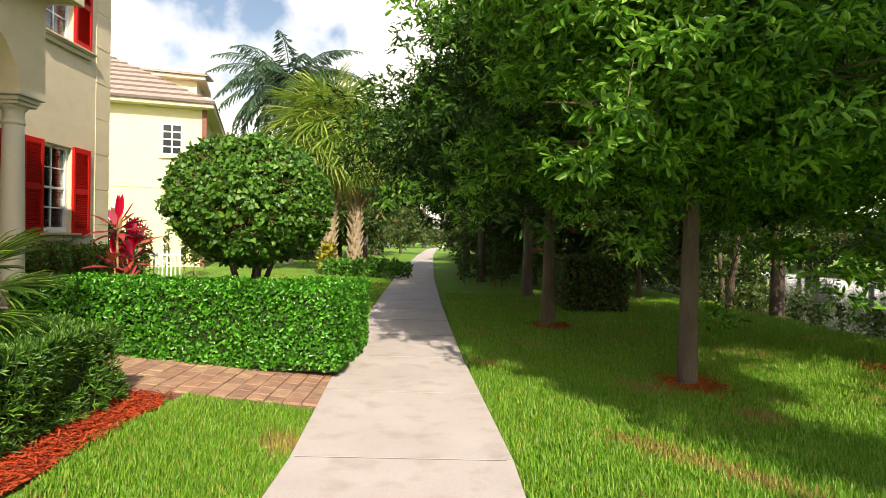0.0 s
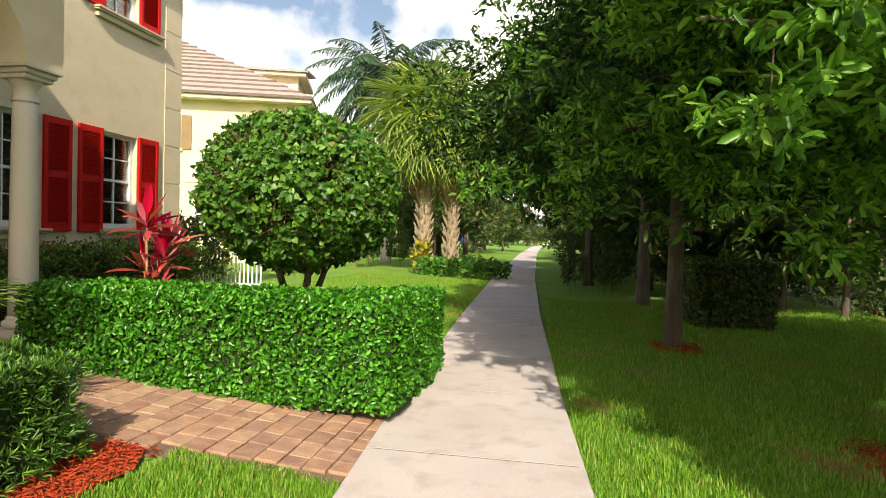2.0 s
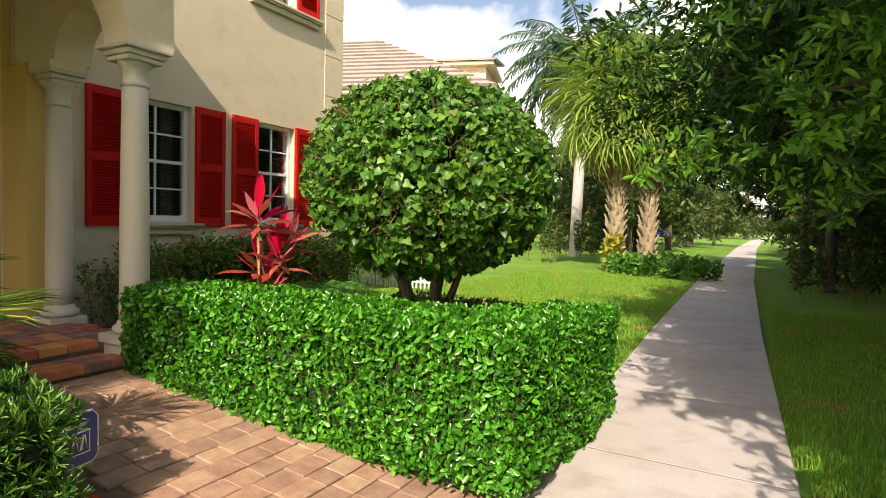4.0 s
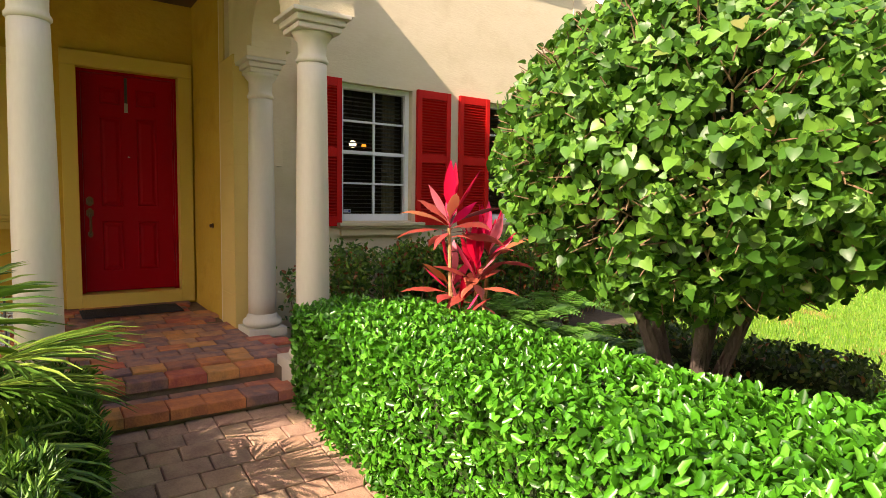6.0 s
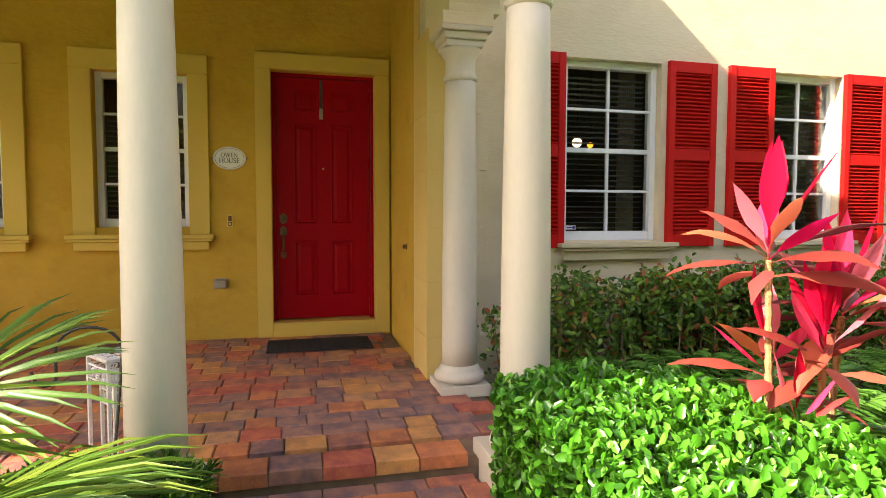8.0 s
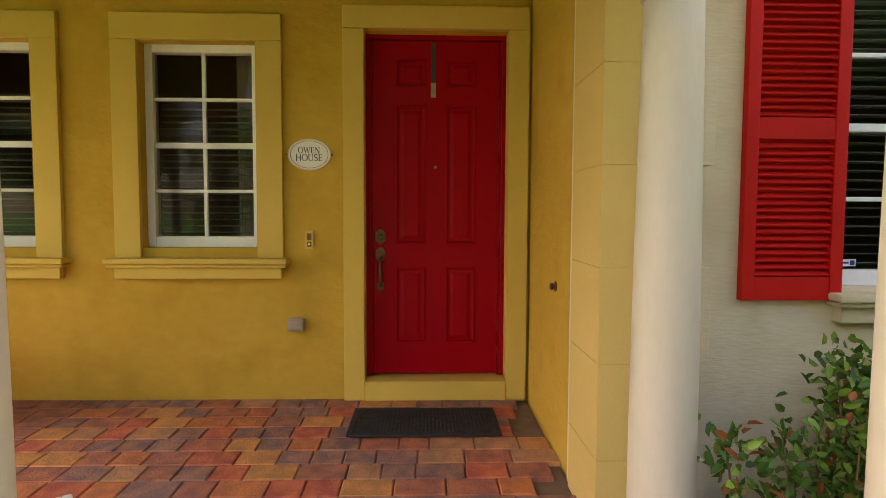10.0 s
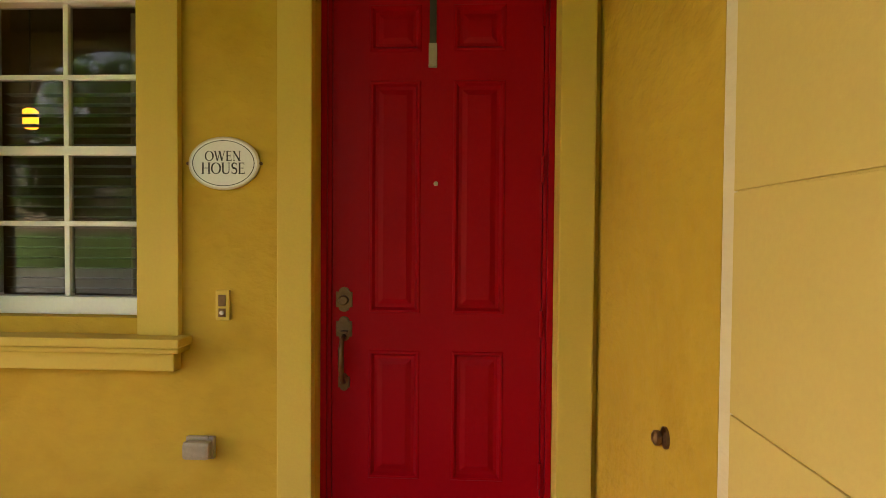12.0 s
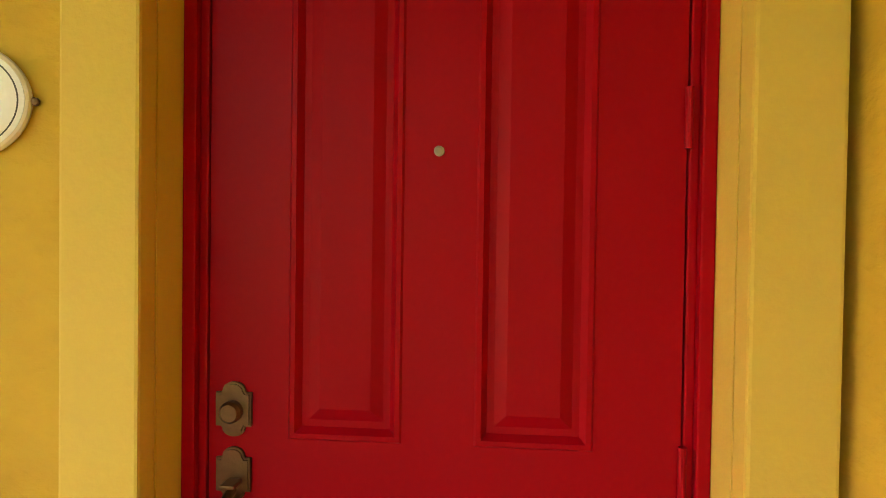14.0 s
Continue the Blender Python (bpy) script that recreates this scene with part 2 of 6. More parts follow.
M = dict(
    stucco=mat("beige_stucco", (0.70, 0.60, 0.42), (0.75, 0.65, 0.47), 0.9, 1.2, 0.22, 22, spots=(0.66, 0.56, 0.38), stretch=(1, 0.7, 3.4), dist=0.016, grain=0.1, spec=0.25),
    stucco_y=mat("ochre_stucco", (0.52, 0.325, 0.045), (0.58, 0.375, 0.06), 0.9, 1.2, 0.8, 14, spots=(0.47, 0.285, 0.035), stretch=(1, 1, 1.6), dist=0.012, grain=0.1, spec=0.25),
    trim_y=mat("ochre_trim", (0.62, 0.44, 0.095), (0.66, 0.48, 0.115), 0.75, 1.5, 0.08, 90, grain=0.06, spec=0.3),
    pier=mat("warm_cream_block", (0.62, 0.455, 0.15), (0.67, 0.50, 0.185), 0.8, 1.5, 0.1, 80, grain=0.07, spec=0.3),
    trim=mat("cream_trim", (0.66, 0.57, 0.40), (0.71, 0.62, 0.46), 0.75, 1.5, 0.08, 90, grain=0.06),
    sill=mat("sandy_sill_paint", (0.58, 0.50, 0.32), (0.63, 0.55, 0.37), 0.75, 1.5, 0.1, 90, grain=0.06, spec=0.3),
    column=mat("cream_column_paint", (0.58, 0.535, 0.44), (0.63, 0.585, 0.49), 0.6, 2.0, 0.08, 70, stretch=(1, 1, 0.25), grain=0.08),
    # ceiling colour taken very dark to deepen the shade under the porch roof
    soffit=mat("porch_ceiling_shade", (0.10, 0.06, 0.02), (0.13, 0.08, 0.025), 0.8, 1.5, 0.15, 60),
    door=mat("red_door_paint", (0.32, 0.0015, 0.009), (0.36, 0.002, 0.011), 0.42, 1.3, 0.03, 120, stretch=(1, 1, 0.3), grain=0.05, spec=0.1),
    shutter=mat("red_shutter_paint", (0.56, 0.010, 0.008), (0.62, 0.014, 0.010), 0.6, 2.0, 0.08, 90, spec=0.2),
    white=mat("white_vinyl", (0.78, 0.80, 0.82), (0.82, 0.83, 0.84), 0.4, 3, 0.04, 80),
    blind=mat("dark_blind_slats", (0.30, 0.285, 0.27), (0.36, 0.34, 0.32), 0.5, 3, 0.04, 60),
    # dimness of the unlit rooms, put into one dark colour
    room=mat("unlit_room_tone", (0.13, 0.10, 0.07), (0.17, 0.13, 0.09), 0.9, 2, 0.05, 30),
    curtain=mat("beige_curtain", (0.35, 0.27, 0.19), (0.42, 0.33, 0.24), 0.9, 4, 0.1, 40),
    concrete=mat("sidewalk_concrete", (0.53, 0.475, 0.465), (0.61, 0.555, 0.545), 0.85, 1.4, 0.3, 120, spots=(0.43, 0.375, 0.345)),
    paver_walk=mat("tan_paver", (0.24, 0.14, 0.10), (0.50, 0.33, 0.22), 0.85, 10, 0.6, 80, rnd=[(0.46, 0.255, 0.165), (0.37, 0.20, 0.14), (0.51, 0.325, 0.21), (0.43, 0.25, 0.18), (0.32, 0.185, 0.14)]),
    paver_porch=mat("porch_paver", (0.16, 0.085, 0.08), (0.66, 0.27, 0.11), 0.7, 11, 0.5, 70, rnd=[(0.54, 0.09, 0.06), (0.22, 0.14, 0.15), (0.64, 0.30, 0.09), (0.40, 0.12, 0.09), (0.25, 0.15, 0.155), (0.58, 0.17, 0.06), (0.48, 0.26, 0.14), (0.32, 0.11, 0.095), (0.20, 0.12, 0.13)]),
    joint=mat("joint_sand", (0.16, 0.11, 0.075), (0.22, 0.15, 0.10), 0.95, 14, 0.4, 200),
    soil=mat("dark_soil", (0.05, 0.035, 0.025), (0.08, 0.055, 0.035), 0.95, 10, 0.6, 80),
    mulch=mat("red_mulch", (0.50, 0.055, 0.012), (0.66, 0.10, 0.02), 0.9, 14, 0.8, 90, spots=(0.24, 0.04, 0.02), dist=0.03),
    lawn=mat("lawn_ground", (0.12, 0.28, 0.02), (0.18, 0.36, 0.03), 0.95, 0.7, 0.8, 70, spots=(0.22, 0.30, 0.045), dist=0.03),
    bark=mat("grey_bark", (0.09, 0.065, 0.05), (0.16, 0.12, 0.095), 0.9, 7, 0.9, 45, stretch=(1, 1, 0.3), dist=0.03),
    bark_p=mat("palm_boots", (0.30, 0.23, 0.15), (0.40, 0.32, 0.22), 0.9, 9, 0.7, 50, dist=0.02),
    twig=mat("brown_twigs", (0.16, 0.10, 0.055), (0.24, 0.15, 0.08), 0.9, 9, 0.5, 60),
    # near-black core colour, stands in for the shade between the leaves
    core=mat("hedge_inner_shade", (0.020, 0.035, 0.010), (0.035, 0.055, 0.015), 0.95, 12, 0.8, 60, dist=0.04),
    iron=mat("black_iron", (0.03, 0.028, 0.026), (0.05, 0.045, 0.04), 0.5, 9, 0.2, 90),
    bronze=mat("aged_bronze", (0.14, 0.075, 0.04), (0.20, 0.11, 0.06), 0.42, 20, 0.1, 90, metal=0.8),
    white_iron=mat("chalky_white_metal", (0.70, 0.70, 0.69), (0.80, 0.80, 0.79), 0.65, 12, 0.3, 120, spots=(0.5, 0.46, 0.42)),
    mat=mat("black_rubber_mat", (0.016, 0.016, 0.02), (0.03, 0.03, 0.036), 0.85, 12, 0.6, 260),
    plate=mat("sign_enamel", (0.74, 0.74, 0.70), (0.80, 0.80, 0.77), 0.4, 5, 0.03, 90),
    black=mat("black_enamel", (0.02, 0.02, 0.02), (0.03, 0.03, 0.03), 0.45, 5, 0.03, 90),
    grey=mat("grey_plastic", (0.30, 0.25, 0.20), (0.38, 0.32, 0.26), 0.45, 8, 0.06, 90),
    tile=mat("roof_tile", (0.38, 0.31, 0.27), (0.47, 0.39, 0.345), 0.8, 3, 0.3, 60, spots=(0.30, 0.245, 0.22)),
    # dark tone for the shadow lines between roof tile courses
    tile_edge=mat("tile_shadow_line", (0.15, 0.115, 0.10), (0.20, 0.155, 0.135), 0.9, 4, 0.3, 60),
    tile_red=mat("brown_roof_tile", (0.22, 0.09, 0.06), (0.30, 0.13, 0.09), 0.8, 5, 0.3, 60),
    far_wall=mat("pale_yellow_stucco", (0.83, 0.72, 0.47), (0.86, 0.755, 0.51), 0.85, 1.0, 0.2, 40),
    brown=mat("brown_shutter_paint", (0.24, 0.16, 0.07), (0.28, 0.19, 0.09), 0.6, 3, 0.1, 60),
    asphalt=mat("pale_road", (0.30, 0.29, 0.28), (0.36, 0.35, 0.33), 0.9, 1, 0.3, 60),
    car=mat("blue_car_paint", (0.02, 0.05, 0.22), (0.025, 0.06, 0.25), 0.25, 3, 0.02, 50, coat=0.6),
    car_w=mat("silver_car_paint", (0.55, 0.56, 0.58), (0.6, 0.61, 0.62), 0.25, 3, 0.02, 50, coat=0.6),
    rubber=mat("tyre_rubber", (0.02, 0.02, 0.02), (0.03, 0.03, 0.03), 0.8, 9, 0.2, 90),
    dark_glass=mat("dark_car_glass", (0.02, 0.025, 0.03), (0.03, 0.035, 0.04), 0.08, 3, 0.0, 50),
    sign_blue=mat("blue_sign_print", (0.035, 0.05, 0.30), (0.045, 0.06, 0.34), 0.35, 4, 0.02, 60),
    water=mat("lake_water", (0.05, 0.065, 0.06), (0.07, 0.085, 0.075), 0.06, 0.4, 0.12, 3.0, dist=0.05),
    hedge=leaf_mat("hedge_leaf", [(0.0, (0.022, 0.10, 0.010)), (0.35, (0.042, 0.21, 0.013)), (0.75, (0.085, 0.38, 0.024)), (1.0, (0.17, 0.50, 0.06))], 0.28, 0.3, 0.6),
    ball=leaf_mat("topiary_leaf", [(0.0, (0.022, 0.085, 0.010)), (0.4, (0.06, 0.19, 0.022)), (0.8, (0.13, 0.31, 0.036)), (0.985, (0.17, 0.36, 0.05)), (1.0, (0.22, 0.19, 0.06))], 0.42, 0.3),
    podo=leaf_mat("needle_leaf", [(0.0, (0.02, 0.075, 0.015)), (0.5, (0.075, 0.21, 0.03)), (1.0, (0.22, 0.44, 0.06))], 0.4, 0.3),
    oak=leaf_mat("oak_leaf", [(0.0, (0.03, 0.11, 0.012)), (0.5, (0.12, 0.33, 0.03)), (0.85, (0.21, 0.48, 0.05)), (1.0, (0.32, 0.55, 0.09))], 0.4, 0.46),
    # shaded copy of the oak leaf: darker tones and less light through it
    oak_shade=leaf_mat("shaded_oak_leaf", [(0.0, (0.015, 0.045, 0.010)), (0.5, (0.035, 0.095, 0.014)), (0.88, (0.07, 0.17, 0.024)), (1.0, (0.14, 0.29, 0.045))], 0.5, 0.14, 0.25),
    woods=leaf_mat("woodland_leaf", [(0.0, (0.025, 0.06, 0.012)), (0.5, (0.06, 0.125, 0.022)), (1.0, (0.16, 0.24, 0.05))], 0.5, 0.35),
    shrub=leaf_mat("dark_shrub_leaf", [(0.0, (0.025, 0.06, 0.014)), (0.55, (0.065, 0.14, 0.028)), (0.88, (0.14, 0.22, 0.045)), (1.0, (0.30, 0.08, 0.03))], 0.4, 0.2),
    frond=leaf_mat("palm_frond", [(0.0, (0.12, 0.23, 0.03)), (0.5, (0.25, 0.39, 0.06)), (1.0, (0.44, 0.52, 0.12))], 0.42, 0.4),
    frond_b=leaf_mat("blue_green_frond", [(0.0, (0.04, 0.10, 0.05)), (0.6, (0.085, 0.17, 0.085)), (1.0, (0.17, 0.26, 0.13))], 0.45, 0.35),
    dead=leaf_mat("dry_frond", [(0.0, (0.22, 0.13, 0.05)), (1.0, (0.45, 0.30, 0.12))], 0.8, 0.2),
    pink=leaf_mat("ti_leaf", [(0.0, (0.34, 0.006, 0.02)), (0.3, (0.60, 0.006, 0.04)), (0.7, (0.76, 0.015, 0.09)), (0.92, (0.80, 0.06, 0.16)), (1.0, (0.80, 0.30, 0.34))], 0.5, 0.35, 0.2),
    ti_old=leaf_mat("old_ti_leaf", [(0.0, (0.06, 0.02, 0.02)), (0.3, (0.20, 0.03, 0.025)), (0.6, (0.34, 0.06, 0.04)), (0.85, (0.50, 0.19, 0.08)), (1.0, (0.52, 0.04, 0.06))], 0.5, 0.3, 0.25),
    ti_stem=mat("ringed_ti_stem", (0.34, 0.18, 0.08), (0.46, 0.27, 0.12), 0.7, 6, 0.6, 30, stretch=(1, 1, 4)),
    grass=leaf_mat("grass_blade", [(0.0, (0.10, 0.26, 0.015)), (0.5, (0.17, 0.40, 0.03)), (0.9, (0.30, 0.48, 0.06)), (1.0, (0.48, 0.40, 0.13))], 0.55, 0.35),
    ixora=leaf_mat("foundation_shrub_leaf", [(0.0, (0.035, 0.10, 0.014)), (0.5, (0.10, 0.23, 0.03)), (0.86, (0.22, 0.40, 0.06)), (0.93, (0.36, 0.12, 0.04)), (1.0, (0.32, 0.09, 0.03))], 0.38, 0.3),
    frond_g=leaf_mat("fan_palm_frond", [(0.0, (0.05, 0.14, 0.018)), (0.6, (0.12, 0.26, 0.035)), (1.0, (0.30, 0.44, 0.07))], 0.38, 0.3),
    dry_grass=leaf_mat("dry_grass_blade", [(0.0, (0.30, 0.20, 0.07)), (0.6, (0.44, 0.32, 0.10)), (1.0, (0.36, 0.42, 0.07))], 0.7, 0.3),
    fern=leaf_mat("fern_leaf", [(0.0, (0.05, 0.18, 0.025)), (1.0, (0.16, 0.40, 0.06))], 0.45, 0.35),
    yellow=leaf_mat("yellow_croton_leaf", [(0.0, (0.16, 0.24, 0.03)), (0.6, (0.45, 0.40, 0.05)), (1.0, (0.60, 0.46, 0.06))], 0.4, 0.3),
    lamp_white=glow_mat("white_lamp_glow", (1.0, 0.78, 0.5), 1.6),
    lamp=glow_mat("lamp_shade_glow", (1.0, 0.30, 0.03), 1.1),
    glass=glass_mat(),
)

# ---------------------------------------------------------------- builders
rng = np.random.default_rng(7)


def mesh_of(name, verts, faces, material, smooth=False):
    me = bpy.data.meshes.new(name)
    me.from_pydata([tuple(v) for v in verts], [], [tuple(f) for f in faces])
    me.materials.append(material)
    if smooth:
        me.polygons.foreach_set("use_smooth", [True] * len(me.polygons))
    me.update()
    return me


def arrays_mesh(name, verts, quads, material):
    """A mesh from arrays: verts (n, 3), quads (m, 4)."""
    me = bpy.data.meshes.new(name)
    n, m = len(verts), len(quads)
    me.vertices.add(n)
    me.vertices.foreach_set("co", np.asarray(verts, dtype=np.float32).ravel())
    me.loops.add(m * 4)
    me.loops.foreach_set("vertex_index", np.asarray(quads, dtype=np.int32).ravel())
    me.polygons.add(m)
    me.polygons.foreach_set("loop_start", np.arange(0, m * 4, 4, dtype=np.int32))
    me.materials.append(material)
    me.update(calc_edges=True)
    return me


def empty(name, at=(0, 0, 0), rz=0.0):
    ob = new(name)
    ob.empty_display_size = 0.1
    ob.matrix_world = pose(*at, 0, 0, rz)
    return ob


def under(ob, parent, label=""):
    ob.parent = parent
    if label:
        ob["label"] = label
    return ob


def part(name, bm, material, parent=None, label="", smooth=False):
    me = bpy.data.meshes.new(name)
    bm.normal_update()
    bm.to_mesh(me)
    bm.free()
    me.materials.append(material)
    if smooth:
        me.polygons.foreach_set("use_smooth", [True] * len(me.polygons))
    ob = new(name, me)
    return under(ob, parent, label) if parent else ob


def add_box(bm, x0, y0, z0, x1, y1, z1, bevel=0.0, seg=2):
    g = bmesh.ops.create_cube(bm, size=1.0)
    vs = g["verts"]
    bmesh.ops.scale(bm, vec=(x1 - x0, y1 - y0, z1 - z0), verts=vs)
    bmesh.ops.translate(bm, vec=((x0 + x1) / 2, (y0 + y1) / 2, (z0 + z1) / 2), verts=vs)
    if bevel:
        es = list({e for v in vs for e in v.link_edges})
        bmesh.ops.bevel(bm, geom=es, offset=bevel, segments=seg, profile=0.6, affect="EDGES")
    return bm


def box(x0, y0, z0, x1, y1, z1, bevel=0.0):
    return add_box(bmesh.new(), x0, y0, z0, x1, y1, z1, bevel)


def lathe(profile, n=32, at=(0, 0, 0)):
    """A turned shape: profile of (radius, height)."""
    bm = bmesh.new()
    rings = []
    for r, z in profile:
        rings.append([bm.verts.new((at[0] + r * math.cos(2 * math.pi * i / n), at[1] + r * math.sin(2 * math.pi * i / n), at[2] + z)) for i in range(n)])
    for a, b in zip(rings, rings[1:]):
        for i in range(n):
            bm.faces.new((a[i], a[(i + 1) % n], b[(i + 1) % n], b[i]))
    bm.faces.new(list(reversed(rings[0])))
    bm.faces.new(rings[-1])
    return bm


def tube(bm, pts, radii, n=8, cap=True):
    """A round tube along points."""
    pts = [Vector(p) for p in pts]
    rings = []
    for i, p in enumerate(pts):
        d = (pts[min(i + 1, len(pts) - 1)] - pts[max(i - 1, 0)]).normalized()
        a = d.orthogonal().normalized() if i == 0 else (a - d * a.dot(d)).normalized()
        b = d.cross(a)
        r = radii[i] if isinstance(radii, (list, tuple)) else radii
        rings.append([bm.verts.new(p + r * (math.cos(2 * math.pi * k / n) * a + math.sin(2 * math.pi * k / n) * b)) for k in range(n)])
    for q, s in zip(rings, rings[1:]):
        for k in range(n):
            bm.faces.new((q[k], q[(k + 1) % n], s[(k + 1) % n], s[k]))
    if cap:
        bm.faces.new(list(reversed(rings[0])))
        bm.faces.new(rings[-1])
    return bm


def extrude_poly(pts, axis, a, b):
    """A flat outline (list of 2D points) pushed along an axis from a to b. axis 'x': points are (y, z); 'y': (x, z); 'z': (x, y)."""
    bm = bmesh.new()
    place = {"x": lambda p, t: (t, p[0], p[1]), "y": lambda p, t: (p[0], t, p[1]), "z": lambda p, t: (p[0], p[1], t)}[axis]
    lo = [bm.verts.new(place(p, a)) for p in pts]
    hi = [bm.verts.new(place(p, b)) for p in pts]
    n = len(pts)
    for i in range(n):
        bm.faces.new((lo[i], lo[(i + 1) % n], hi[(i + 1) % n], hi[i]))
    bm.faces.new(list(reversed(lo)))
    bm.faces.new(hi)
    bmesh.ops.recalc_face_normals(bm, faces=bm.faces)
    return bm


def unit(v):
    return v / np.maximum(np.linalg.norm(v, axis=1, keepdims=True), 1e-9)


def leaf_arrays(pos, way, up, length, width, fold=0.25, belly=0.45):
    """Folded leaves: pos (n, 3) stalk ends, way the direction of the midrib, up the face's normal."""
    n = len(pos)
    way = unit(way)
    side = unit(np.cross(way, up))
    nrm = np.cross(side, way)
    length = np.broadcast_to(np.asarray(length, float).reshape(-1, 1), (n, 1))
    width = np.broadcast_to(np.asarray(width, float).reshape(-1, 1), (n, 1))
    tip = pos + way * length - nrm * length * 0.12
    lift = nrm * width * fold
    l1 = pos + way * length * (belly - 0.17) - side * width * 0.42 + lift
    l2 = pos + way * length * (belly + 0.27) - side * width * 0.40 + lift * 0.6
    r1 = pos + way * length * (belly - 0.17) + side * width * 0.42 + lift
    r2 = pos + way * length * (belly + 0.27) + side * width * 0.40 + lift * 0.6
    v = np.stack([pos, l1, l2, tip, r2, r1], axis=1).reshape(-1, 3)
    k = (np.arange(n) * 6)[:, None]
    q = np.concatenate([k + np.array([[0, 3, 2, 1]]), k + np.array([[0, 5, 4, 3]])], axis=0)
    return v, q


def heart_leaves(pos, way, up, length, width):
    """Rounded heart-shaped leaves with a creased middle and a drooping tip, ten outline points each."""
    n = len(pos)
    y = unit(way)
    x = unit(np.cross(y, up))
    z = np.cross(x, y)
    outline = ((0.10, 0.0), (0.0, 0.30), (0.14, 0.50), (0.42, 0.48), (0.72, 0.27), (1.0, 0.0))
    curl = rng.uniform(0.05, 0.22, n)
    vs = []
    for a, b in outline:
        mid = pos + y * (length * a)[:, None] - z * (length * curl * a * a)[:, None]
        if b == 0.0:
            vs.append(mid)
            continue
        lift = z * (width * b * 0.22)[:, None]
        vs += [mid - x * (width * b)[:, None] + lift, mid, mid + x * (width * b)[:, None] + lift]
    v = np.stack(vs, 1).reshape(-1, 3)
    o = (np.arange(n) * 14)[:, None]
    quads = np.concatenate([o + np.array([f]) for f in ((1, 0, 5, 4), (0, 3, 6, 5), (4, 5, 8, 7), (5, 6, 9, 8), (7, 8, 11, 10), (8, 9, 12, 11))])
    tips = np.concatenate([o + np.array([f]) for f in ((10, 11, 13, 13), (11, 12, 13, 13))])
    v, tips = tri_safe(v, tips)
    return v, np.concatenate([quads, tips])


def tri_safe(v, q):
    """Splits degenerate quads away by giving each its own last corner."""
    bad = q[:, 2] == q[:, 3]
    extra = v[q[bad, 2]] + 1e-5
    q = q.copy()
    q[bad, 3] = len(v) + np.arange(bad.sum())
    return np.concatenate([v, extra]), q


def join_arrays(chunks):
    vs, qs, o = [], [], 0
    for v, q in chunks:
        vs.append(v)
        qs.append(q + o)
        o += len(v)
    return np.concatenate(vs), np.concatenate(qs)


def rand_dirs(n):
    return unit(rng.normal(size=(n, 3)))


def smoothstep(t):
    t = np.clip(t, 0.0, 1.0)
    return t * t * (3 - 2 * t)


def rise(x, y):
    """Height of the yard above the sidewalk."""
    house = np.clip((-0.85 - np.asarray(x, float)) * 0.093, 0, 0.30) * (1 - 0.7 * smoothstep((np.asarray(y, float) - 10.5) / 4))
    lake = smoothstep((np.asarray(x, float) - 7.2) / 3.0) * (1 - smoothstep((np.asarray(x, float) - 24) / 4)) * (1 - smoothstep((np.asarray(y, float) - 45) / 10)) * smoothstep((np.asarray(y, float) + 60) / 10)
    return house - 1.1 * lake


def path_mid(y):
    """The sidewalk's middle line."""
    return np.interp(y, [-60, 3.7, 7.0, 12.7, 22.5, 54, 90, 140], [0.0, 0.0, -0.2, -0.43, -0.70, -1.05, -0.9, 1.2])


def structure(ob, label, category):
    return tagged(ob, label, category, kind="structure")

# ---------------------------------------------------------------- ground


def axis_lines(edges):
    out = []
    for a, b, s in edges:
        out += list(np.arange(a, b, s))
    return np.array(out + [edges[-1][1]])


xs = axis_lines([(-900, -100, 100), (-100, -20, 8), (-20, -6, 1.0), (-6, 12, 0.3), (12, 60, 3), (60, 120, 10), (120, 900, 130)])
ys = axis_lines([(-900, -100, 100), (-100, -10, 8), (-10, 20, 0.5), (20, 60, 2), (60, 160, 10), (160, 1400, 155)])
gx, gy = np.meshgrid(xs, ys)
gz = rise(gx, gy) - 0.035
nx, ny = len(xs), len(ys)
idx = np.arange(nx * ny).reshape(ny, nx)
quads = np.stack([idx[:-1, :-1], idx[:-1, 1:], idx[1:, 1:], idx[1:, :-1]], axis=-1).reshape(-1, 4)
ground = new("ground", arrays_mesh("ground", np.stack([gx, gy, gz], -1).reshape(-1, 3), quads, M["lawn"]))
structure(ground, "green mown lawn sloping gently to a lake", "lawn")

water = part("water", box(7.5, -70, -0.75, 30, 60, -0.42), M["water"])
structure(water, "still dark lake water beside the lawn", "water")

road = part("road", box(-60, 62, -0.2, -2.6, 96, -0.012), M["asphalt"])
structure(road, "pale sunlit street across the far lawn", "road")

# clouds far beyond the houses
cm, ct, cp = base_nodes("cloud_white")
cL, cN = ct.links.new, ct.nodes.new
cco, cns, crm = cN("ShaderNodeTexCoord"), cN("ShaderNodeTexNoise"), cN("ShaderNodeValToRGB")
cns.inputs["Scale"].default_value, cns.inputs["Detail"].default_value = 0.0032, 7
cL(cco.outputs["Object"], cns.inputs["Vector"])
crm.color_ramp.elements[0].position, crm.color_ramp.elements[1].position = 0.41, 0.56
cL(cns.outputs[0], crm.inputs[0])
cem, ctr, cmx = cN("ShaderNodeEmission"), cN("ShaderNodeBsdfTransparent"), cN("ShaderNodeMixShader")
cem.inputs[0].default_value, cem.inputs[1].default_value = (1.0, 0.98, 0.95, 1), 1.6
cL(crm.outputs[0], cmx.inputs[0])
cL(ctr.outputs[0], cmx.inputs[1])
cL(cem.outputs[0], cmx.inputs[2])
